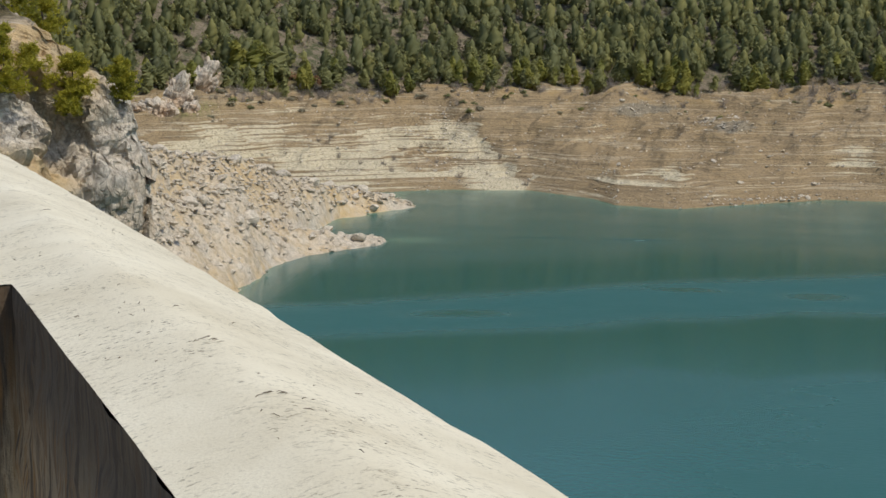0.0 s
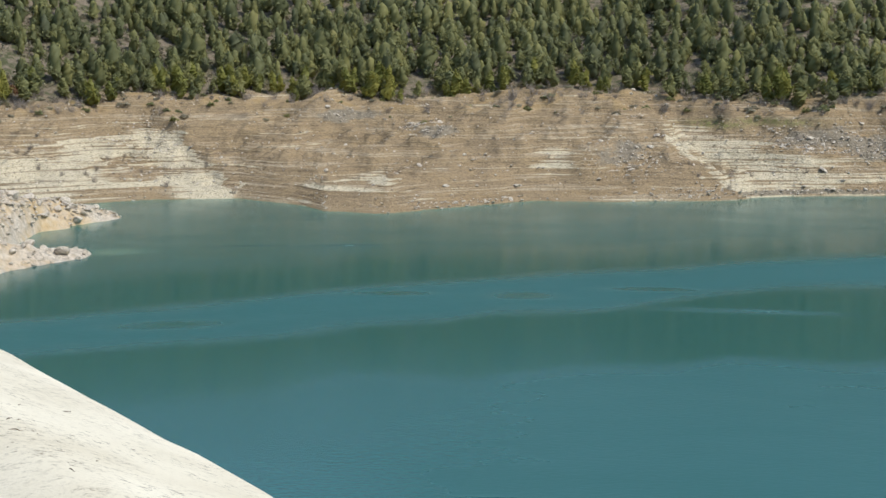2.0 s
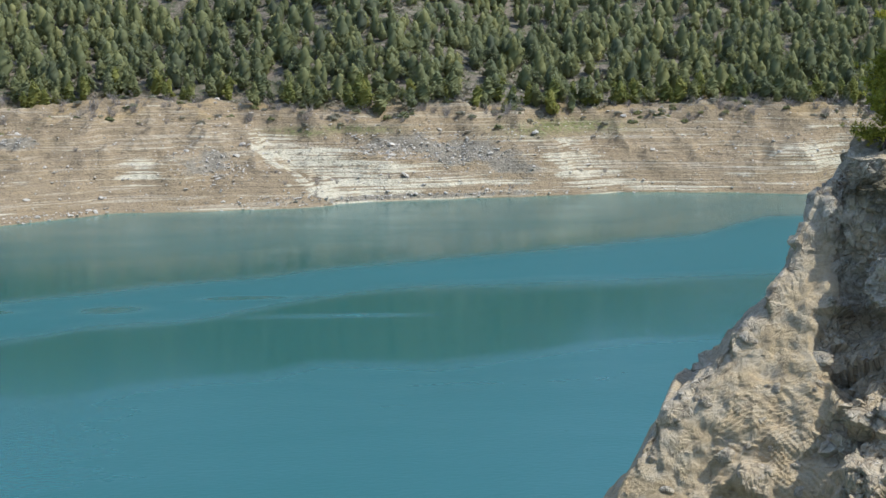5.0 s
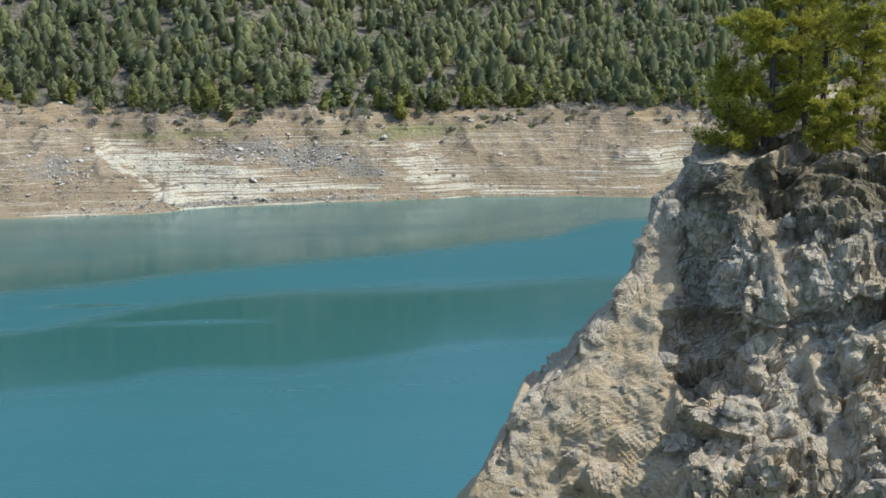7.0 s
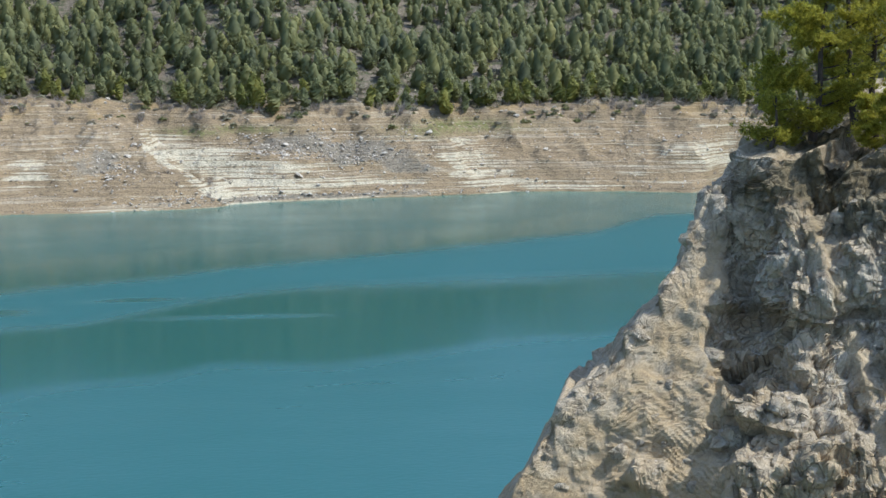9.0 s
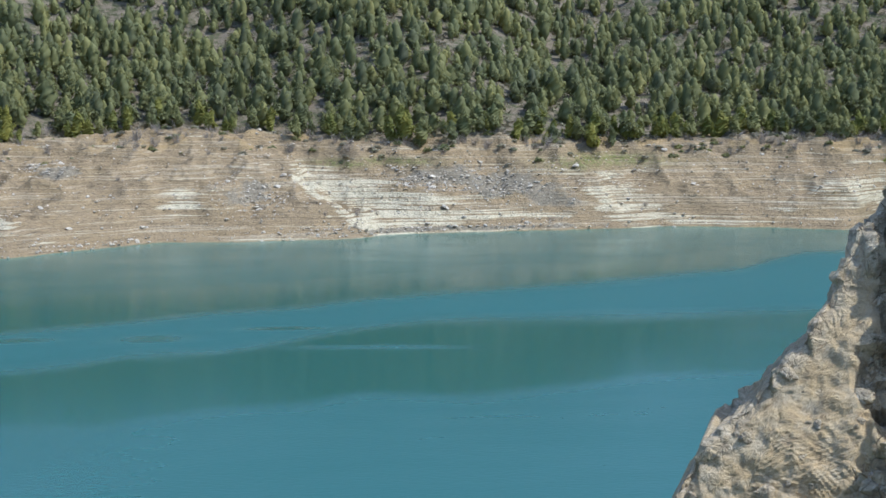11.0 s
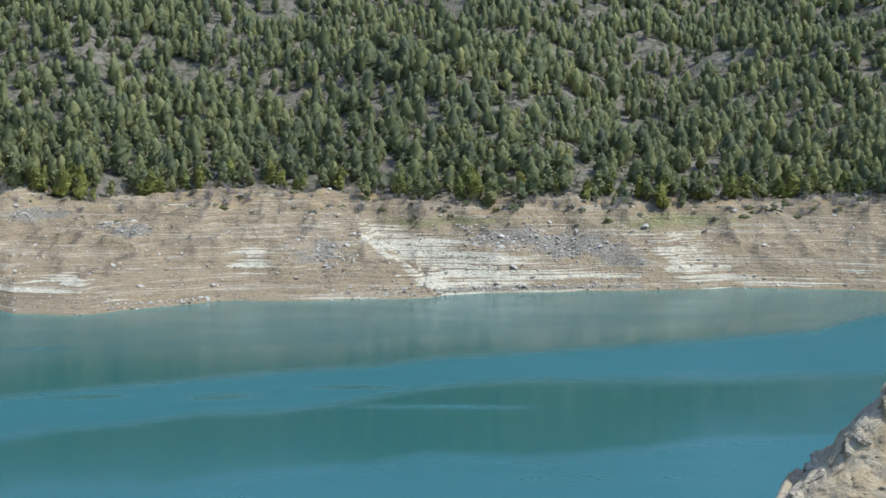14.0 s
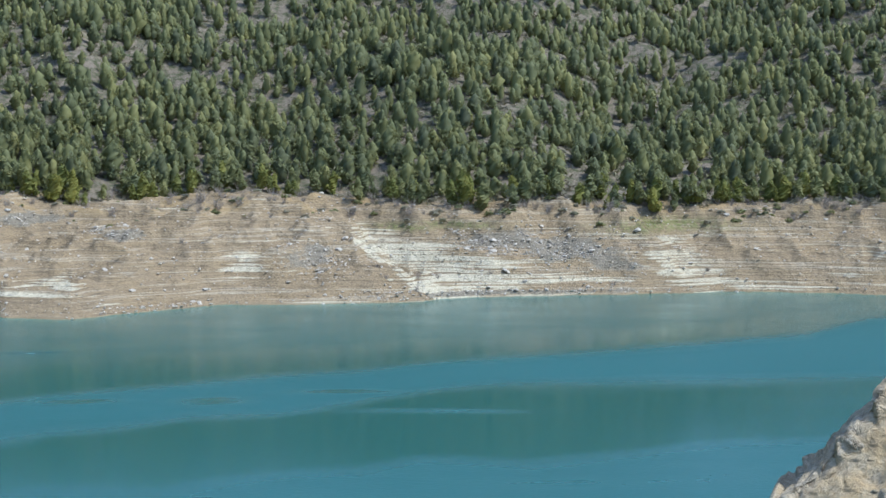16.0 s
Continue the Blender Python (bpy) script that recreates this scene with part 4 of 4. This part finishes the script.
def near_pine(height, seed, sprays, spread=0.34, clear=0.12, lean=0.06, open_=0.5, size=0.24):
    """A grown Aleppo pine: bent trunk, rising limbs, bunched needles at the limb ends. Returns the thing at the origin."""
    r = np.random.default_rng(seed)
    h = np.linspace(0, 1, 10)
    la = r.uniform(0, 6.28)
    bend = np.stack([lean * height * np.sin(h * 2.4) * math.cos(la) + 0.02 * height * np.sin(h * 9), lean * height * np.sin(h * 2.0) * math.sin(la), h * height * 0.96], 1)
    thing = tagged(new("pine_tree"), "green pine with dark trunk rooted on the cliff top", "tree", "pines on the cliffs")
    part("trunk", mesh_np("trunk", *tube(bend, np.interp(h, (0, 0.1, 1), (0.024, 0.018, 0.003)) * height, 8), BARK), thing)
    limbs, tips = [], []
    for k in range(int(16 + height * 1.6)):
        t = r.uniform(clear, 0.96)
        p0 = np.array([np.interp(t, h, bend[:, i]) for i in range(3)])
        reach = spread * height * np.interp(t, (0, 0.25, 0.6, 1), (0.75, 1.0, 0.75, 0.15)) * r.uniform(0.55, 1.15)
        a = k * 2.4 + r.normal(0, 0.3)
        q = np.linspace(0, 1, 6)
        rise = r.uniform(0.1, 0.55)
        pts = p0 + np.stack([np.cos(a) * q * reach, np.sin(a) * q * reach, (q ** 1.5) * reach * rise], 1) + r.normal(0, 0.03 * reach, (6, 3)) * q[:, None]
        limbs.append(tube(pts, np.interp(q, (0, 1), (0.0075, 0.0015)) * height * (1.1 - t), 5))
        m = int(sprays / (16 + height * 1.6) * r.uniform(0.5, 1.6))
        u = r.uniform(open_, 1.05, m)
        core = np.stack([np.interp(u, q, pts[:, i]) for i in range(3)], 1)
        # bunches hang together in a few pads along each limb
        pads = r.normal(0, 0.20 * reach + 0.12, (5, 3)) * (1, 1, 0.55)
        tips.append(core + pads[r.integers(0, 5, m)] + r.normal(0, 0.07 * reach + 0.06, (m, 3)) * (1, 1, 0.7))
    for v, f in limbs:
        part("limb", mesh_np("limb", v, f, BARK), thing)
    part("crown", mesh_np("crown", *needle_sprays(np.concatenate(tips), size, seed), PINE_NEAR, shade=False), thing)
    return thing


def top_of(name, x, y, reach=0.9):
    """The height of a built surface near a place."""
    me = bpy.data.objects[name].data
    co = np.empty(len(me.vertices) * 3, np.float32)
    me.vertices.foreach_get("co", co)
    co = co.reshape(-1, 3)
    d = np.hypot(co[:, 0] - x, co[:, 1] - y)
    near = d < max(reach, d.min() + 0.1)
    return float(co[near, 2].max())


# pines: azimuth, distance, height, spread, clear stem, bunches
for k, (az, d, h, sp, cl, n, sup) in enumerate(((-21.5, 79.8, 4.8, 0.36, 0.0, 1300, "cliff_east"), (-22.9, 81.0, 10.0, 0.25, 0.06, 4200, "cliff_east"),
                                                (-24.4, 82.0, 11.0, 0.22, 0.42, 1500, "cliff_east"), (-25.2, 84.5, 10.5, 0.24, 0.30, 1300, "cliff_east"),
                                                (-26.1, 81.5, 9.0, 0.17, 0.16, 1500, "cliff_east"), (-25.6, 77.6, 2.7, 0.30, 0.0, 620, "cliff_east"),
                                                (-24.8, 78.6, 2.6, 0.26, 0.0, 520, "cliff_east"), (-27.3, 78, 3.0, 0.33, 0.0, 620, "cliff_east"),
                                                (-28.0, 83, 9.5, 0.26, 0.15, 1500, "cliff_east"), (-23.8, 84.5, 3.5, 0.4, 0.0, 700, "cliff_east"),
                                                (33.1, 107.6, 3.6, 0.42, 0.0, 800, 30.0), (31.4, 109.3, 3.2, 0.27, 0.0, 460, 30.0),
                                                (35.5, 104.0, 4.4, 0.34, 0.0, 700, 31.0), (34.0, 121, 7.0, 0.32, 0.1, 900, "cliff_west"),
                                                (35.2, 124, 7.5, 0.34, 0.1, 900, "cliff_west"), (32.6, 128, 6.5, 0.32, 0.05, 800, "cliff_west"),
                                                (36.5, 122, 7.5, 0.34, 0.1, 700, "cliff_west"), (33.4, 106.9, 1.3, 0.6, 0.0, 260, 29.4),
                                                (34.6, 106.5, 1.5, 0.5, 0.0, 260, 32.6))):
    x, y = az_dir(az)
    x, y = float(x) * d, float(y) * d
    pine = near_pine(h, 900 + k, n, sp, cl, 0.06, 0.35 if h < 5 else 0.45, 0.19 if d < 100 else 0.26)
    foot = sup if isinstance(sup, float) else top_of(sup, x, y) - 0.15
    pine.matrix_basis = pose(x, y, foot, 0, 0, 40 * k)

# ---- stones ----
def stone_mesh(name, seed, mat, sub=2, rough=0.28):
    bm = bmesh.new()
    bmesh.ops.create_icosphere(bm, subdivisions=sub, radius=0.5)
    r = np.random.default_rng(seed)
    flat = r.uniform(0.5, 0.85)
    cuts = [(Vector(r.normal(0, 1, 3)).normalized(), r.uniform(0.26, 0.42)) for _ in range(9)]
    for v in bm.verts:
        for n, d in cuts:
            over = v.co.dot(n) - d
            if over > 0:
                v.co -= n * over
        v.co += v.normal * rough * 0.1 * noise.noise(v.co * 5 + Vector((seed, 0, 0)))
        v.co.z *= flat
        v.co.x *= 1.25
    me = bpy.data.meshes.new(name)
    bm.to_mesh(me)
    bm.free()
    me.materials.append(mat)
    return me


stones = [stone_mesh("boulder", 30 + i, STONE) for i in range(8)]
srng = np.random.default_rng(21)


blocks_rock = [stone_mesh("rock_block", 130 + i, CLIFF, 2, 0.6) for i in range(6)]
east = bpy.data.objects["cliff_east"]
eco = np.empty(len(east.data.vertices) * 3, np.float32)
east.data.vertices.foreach_get("co", eco)
eco = eco.reshape(-1, 3)[:300 * 469].reshape(300, 469, 3)
for k in range(80):
    i, j = int(srng.integers(150, 292)), int(srng.integers(66, 300))
    p = eco[i, j]
    size = float(np.clip(srng.lognormal(-0.6, 0.5), 0.25, 1.2))
    b = part("rock_block", blocks_rock[k % 6], east)
    b.matrix_basis = Matrix.LocRotScale(Vector(p) * (1 + 0.16 * size / 75) - Vector((0, 0, 0.12 * size)), Euler((srng.normal(0, 0.5), srng.normal(0, 0.5), srng.uniform(0, 6.28))),
                                        Vector((size, size, size * srng.uniform(0.9, 1.5))))


def rubble_at(az, rho):
    i = np.clip(np.round((az - 20.6) / (36 - 20.6) * 229), 0, 229).astype(int)
    j = np.clip(np.round((rho - 195) / 150 * 209), 0, 209).astype(int)
    return rp.reshape(230, 210, 3)[i, j], t_r.reshape(230, 210)[i, j]


made = 0
while made < 260:
    az, u = srng.uniform(20.8, 31), srng.uniform(0.0, 1.0) ** 0.5
    fr = float(np.interp(az, (20.6, 21.3, 22, 23.7, 25.2, 26, 27.2, 29, 36), (315, 309, 304, 294, 262, 238, 214, 198, 160)))
    rg = float(np.interp(az, (20.6, 21.3, 23, 25, 27.8, 30.2, 36), (317, 313, 306, 287, 252, 228, 190)))
    rho = fr + (rg + 6 - fr) * u
    if srng.random() < 0.25:
        rho = float(np.interp(az, (21.8, 22.3, 25, 27.5, 36), (262, 259, 253, 236, 190))) + srng.normal(0, 3)
    p, _ = rubble_at(np.array(az), np.array(rho))
    if p[2] < -0.4:
        continue
    size = float(np.clip(srng.lognormal(0.1, 0.45), 0.6, 3.0))
    b = part("boulder", stones[made % 8], rubble)
    b.matrix_basis = Matrix.LocRotScale(Vector(p) + Vector((0, 0, 0.12 * size)), Euler((srng.normal(0, 0.35), srng.normal(0, 0.35), srng.uniform(0, 6.28))), Vector((size, size, size)))
    made += 1


def bank_places(n, seed, want, a0=-21.0, a1=29.0):
    """Places on the drained bank; want(az, z, s) gives how likely a place is."""
    r = np.random.default_rng(seed)
    az = r.uniform(a0, a1, n * 60)
    rs, rt = np.interp(az, SHORE_AZ, SHORE_R), np.interp(az, WOOD_AZ, WOOD_R)
    rho = rs + (rt - rs) * r.uniform(0.0, 1.02, len(az))
    z, s, up = ground_z(az, rho)
    ok = np.nonzero(r.random(len(az)) < want(az, z, s))[0][:n]
    x, y = az_dir(az[ok])
    return v3(x * rho[ok], y * rho[ok], z[ok])


def stony(az, z, s):
    return 0.10 + bands(az, z, ((-4.2, 11.5, 1.9, 2.4), (-6.6, 9.5, 1.5, 3.2), (-4.5, 0.8, 5, 0.7), (12.6, 15.5, 1.5, 1.6), (9.8, 13.2, 0.9, 1.0), (2.6, 8, 1.2, 3.5),
                                (8.5, 0.6, 2, 0.5), (-0.4, 1.2, 1.2, 1.0), (19.8, 10, 0.8, 5)))


first = None
for k, p in enumerate(bank_places(240, 31, stony)):
    size = float(np.clip(srng.lognormal(-0.1, 0.4), 0.4, 2.2))
    m = Matrix.LocRotScale(Vector(p) + Vector((0, 0, 0.1 * size)), Euler((srng.normal(0, 0.3), srng.normal(0, 0.3), srng.uniform(0, 6.28))), Vector((size, size, size * 0.8)))
    b = new("boulder", stones[k % 8])
    b.matrix_basis = m
    tagged(b, "grey tan boulder lying on the drained bank", "boulder", "boulders on the bank")
# loose small stones, too many to count
sv, sf = [], []
for places, lo, hi, seed in ((bank_places(9000, 41, stony), 0.16, 1.0, 1), (srng.permutation(rp[(rp[:, 2] > 0.1) & (t_r < 1.15) & (srng.random(len(t_r)) < 0.12 + 0.88 * smooth(t_r, 0.25, 0.8))])[:5200], 0.16, 1.3, 2)):
    r = np.random.default_rng(seed)
    jit = places + np.stack([r.normal(0, 0.5, len(places)), r.normal(0, 0.5, len(places)), np.full(len(places), 0.05)], 1)
    a, b = tuft_mesh(jit, (lo + (hi - lo) * r.random(len(places)) ** 2.5) * 0.5, seed, 0.6)
    sv.append(a)
    sf.append(b)
loose = new("loose_stones", mesh_np("loose_stones", *merged(list(zip(sv, sf))), STONE, shade=False))
tagged(loose, "broken grey and tan stones scattered on bank and rubble", "stones", kind="stuff")

# ---- ochre outcrop in the western wood ----
def outcrop(az, rho, size, tilt, seed):
    bm = bmesh.new()
    bmesh.ops.create_icosphere(bm, subdivisions=5, radius=1)
    co = np.array([v.co[:] for v in bm.verts]) * size
    raw = facets(co, 3.0, seed, 1.4, 0.5) + facets(co, 1.3, seed + 9, 1.4, 0.6) + 0.9 * fbm(co, 3.5, 4, seed, 0.6, True)
    d = np.clip(0.92 + 0.20 * (raw - raw.mean()) / raw.std(), 0.45, 1.4)
    for v, c, k in zip(bm.verts, co, d):
        v.co = Vector(c * k * 0.62)
    me = bpy.data.meshes.new("rock_outcrop")
    bm.to_mesh(me)
    bm.free()
    me.materials.append(OUTCROP)
    x, y = az_dir(az)
    z = float(ground_z(np.array([az]), np.array([rho]))[0][0])
    ob = tagged(new("rock_outcrop", me), "pale ochre limestone crag among the pines", "rock", "crags in the wood")
    ob.matrix_basis = pose(float(x) * rho, float(y) * rho, z, 0, tilt, az)


outcrop(29.6, 374, (5.0, 5, 9.5), 20, 511)
outcrop(28.7, 384, (4.6, 5, 11.0), 26, 523)
outcrop(30.2, 366, (6.0, 6, 5.0), 10, 541)
outcrop(29.0, 370, (3.6, 4, 3.6), 0, 563)
outcrop(30.9, 364, (2.8, 3, 2.4), 0, 571)
outcrop(32.3, 395, (4, 4, 2.8), 0, 557)

# ---- dead shrubs and bushes on the bank ----
def dead_shrub(seed, thick=1.0):
    r = np.random.default_rng(seed)
    pieces = []
    for k in range(46):
        a, l = r.uniform(0, 6.28), r.uniform(0.35, 1.0)
        q = np.linspace(0, 1, 3)
        out = r.uniform(0.1, 0.85)
        foot = r.normal(0, 0.12, 2)
        pts = np.stack([foot[0] + np.cos(a) * q * out * l, foot[1] + np.sin(a) * q * out * l, q ** 0.8 * l], 1) + r.normal(0, 0.06, (3, 3)) * q[:, None]
        pieces.append(tube(pts, np.interp(q, (0, 1), (0.011, 0.004)) * thick, 3))
    return mesh_np("dead_shrub", *merged(pieces), TWIG)


shrubs = [dead_shrub(60 + k) for k in range(5)]
low = bank_places(45, 51, lambda az, z, s: 0.05 + bands(az, z, ((-1.5, 4, 1.5, 3), (18, 3, 2, 2), (22, 6, 3, 3), (-10, 5, 2, 2))))
edge = bank_places(230, 53, lambda az, z, s: smooth(z, 15.5, 18.5) * 0.8)
for k, p in enumerate(np.concatenate([low, edge])):
    h = float(srng.uniform(0.9, 2.2) if k < 45 else srng.uniform(1.3, 3.2))
    ob = new("dead_shrub", shrubs[k % 5])
    ob.matrix_basis = Matrix.LocRotScale(Vector(p) - Vector((0, 0, 0.1)), Euler((0, 0, srng.uniform(0, 6.28))), Vector((h, h, h)))
    tagged(ob, "leafless grey shrub standing on the dried bank", "shrub", "dead shrubs on the bank")


def bush_arrays(seed, n=70):
    r = np.random.default_rng(seed)
    d = r.normal(0, 1, (n, 3))
    d /= np.linalg.norm(d, axis=1, keepdims=True)
    c = d * r.uniform(0.5, 1, (n, 1)) ** 0.5 * (0.5, 0.5, 0.4) * (1 + 0.25 * np.sin(d[:, :1] * 7 + seed))
    c[:, 2] = np.abs(c[:, 2]) + 0.05
    return tuft_mesh(c, r.uniform(0.07, 0.16, n), seed)


bushes = [mesh_np("bush", *bush_arrays(80 + k), PINE_HAZED if k % 2 else SCRUB, shade=False) for k in range(4)]
for k, p in enumerate(bank_places(230, 57, lambda az, z, s: smooth(z, 13.5, 18.5) * 0.9)):
    h = float(srng.uniform(0.8, 2.4))
    ob = new("bush", bushes[k % 4])
    ob.matrix_basis = Matrix.LocRotScale(Vector(p) - Vector((0, 0, 0.08)), Euler((0, 0, srng.uniform(0, 6.28))), Vector((h, h, h * 0.9)))
    tagged(ob, ("low green bush below the wood's edge" if k % 2 else "low grey-brown bush below the wood's edge"), "bush", "bushes along the wood's edge")
def on_ground(az, rho):
    x, y = az_dir(az)
    return Vector((float(x) * rho, float(y) * rho, float(ground_z(np.array([az]), np.array([rho]))[0][0]) - 0.15))


for k, (az, rho, h) in enumerate(((26.7, 402, 10.5), (26.0, 405, 9.5), (27.4, 406, 8.0), (24.0, 410, 7.0), (18.3, 424, 7.5), (9.0, 425, 7.0), (-7.8, 412, 6.5))):
    m = Matrix.Translation(on_ground(az, rho)) @ Matrix.Rotation(k, 4, "Z")
    t = copy_thing(kinds[k % 6], m)
    t.matrix_basis = m @ Matrix.Diagonal((h * 1.25, h * 1.25, h, 1))
    tagged(t, "tall full green pine at the wood's edge")
RUSSET = make_leaf("russet_leaves", [(0.0, (0.15, 0.075, 0.04)), (1.0, (0.34, 0.19, 0.10))])
russet = mesh_np("bush", *bush_arrays(95, 90), RUSSET, shade=False)
for k in range(6):
    ob = new("bush", russet)
    ob.matrix_basis = Matrix.LocRotScale(on_ground(24.0 + 0.28 * k, 409 - 0.5 * (k % 2)), Euler((0, 0, k)), Vector((3.4, 3.0, 2.6 + 0.5 * (k % 3))))
    tagged(ob, "russet-brown dry bush below the pines", "bush", "russet bushes by the cove")
tall = new("dead_shrub", dead_shrub(71, 2.2))
tall.matrix_basis = Matrix.LocRotScale(on_ground(6.7, 402), None, Vector((3.8, 3.8, 6.0)))
tagged(tall, "tall bare dead bush on the open bank", "shrub")

# undergrowth between the pines
under, _ = wood_places(375, 660, 3.2, 77)
ur = np.random.default_rng(78)
cs = (under[:, None] + ur.normal(0, 0.55, (len(under), 5, 3)) * (1, 1, 0.25)).reshape(-1, 3) + (0, 0, 0.25)
scrub = new("undergrowth", mesh_np("undergrowth", *leaf_sprays(cs, ur.uniform(0.3, 0.75, len(cs)), 79), SCRUB, shade=False))
tagged(scrub, "grey-brown dry undergrowth between the pines", "undergrowth", kind="stuff")

# ---- litter and crack lines on the coping ----
lr = np.random.default_rng(88)
pieces = []
for k in range(80):
    if k % 3:
        c = ((1.9, 0.50), (2.3, 0.62), (3.0, 0.55), (2.6, 0.95), (4.4, 0.5), (5.2, 0.85))[k % 6]
        s, l = lr.normal(c[0], 0.22), lr.normal(c[1], 0.06)
    else:
        s, l = lr.uniform(1.2, 8), lr.uniform(L0, LO)
    if not L0 + 0.02 < l < LO - 0.02:
        continue
    drop = DR + (LR - l) * (D0 - DR) / (LR - L0) if l < LR else DR + (l - LR) * (DO - DR) / (LO - LR)
    p = dam_point(np.array([s]), np.array([l]), np.array([EYE - drop + 0.001]))[0]
    a, ln = lr.uniform(0, 6.28), lr.uniform(0.0015, 0.008) if k % 9 else 0.016
    d = np.array([math.cos(a) * ln, math.sin(a) * ln, lr.uniform(-0.002, 0.004)])
    pieces.append(tube(np.stack([p - d, p + d * 0.2 + (0, 0, 0.002), p + d]), (0.0004, 0.0009, 0.0004), 3))
# two cracks across the coping, drawn as rows of thin dark slivers
for s0 in (2.75, 2.3):
    for k in range(46):
        l = lr.uniform(L0 + 0.03, LR + 0.02)
        s = s0 + 0.006 * math.sin(l * 40 + s0) - 0.10 * (l - L0) + lr.normal(0, 0.003)
        drop = DR + (LR - l) * (D0 - DR) / (LR - L0) if l < LR else DR + (l - LR) * (DO - DR) / (LO - LR)
        p = dam_point(np.array([s]), np.array([l]), np.array([EYE - drop - 0.002]))[0]
        d = np.array([PX * 0.006, PY * 0.006, 0.001]) * lr.uniform(0.4, 1.3)
        pieces.append(tube(np.stack([p - d, p + (0, 0, 0.0012), p + d]), (0.0003, 0.0007, 0.0003), 3))
litter = new("pine_litter", mesh_np("pine_litter", *merged(pieces), LITTER))
tagged(litter, "dry brown pine needles, crumbs and two dark crack lines on the coping", "litter", kind="stuff")
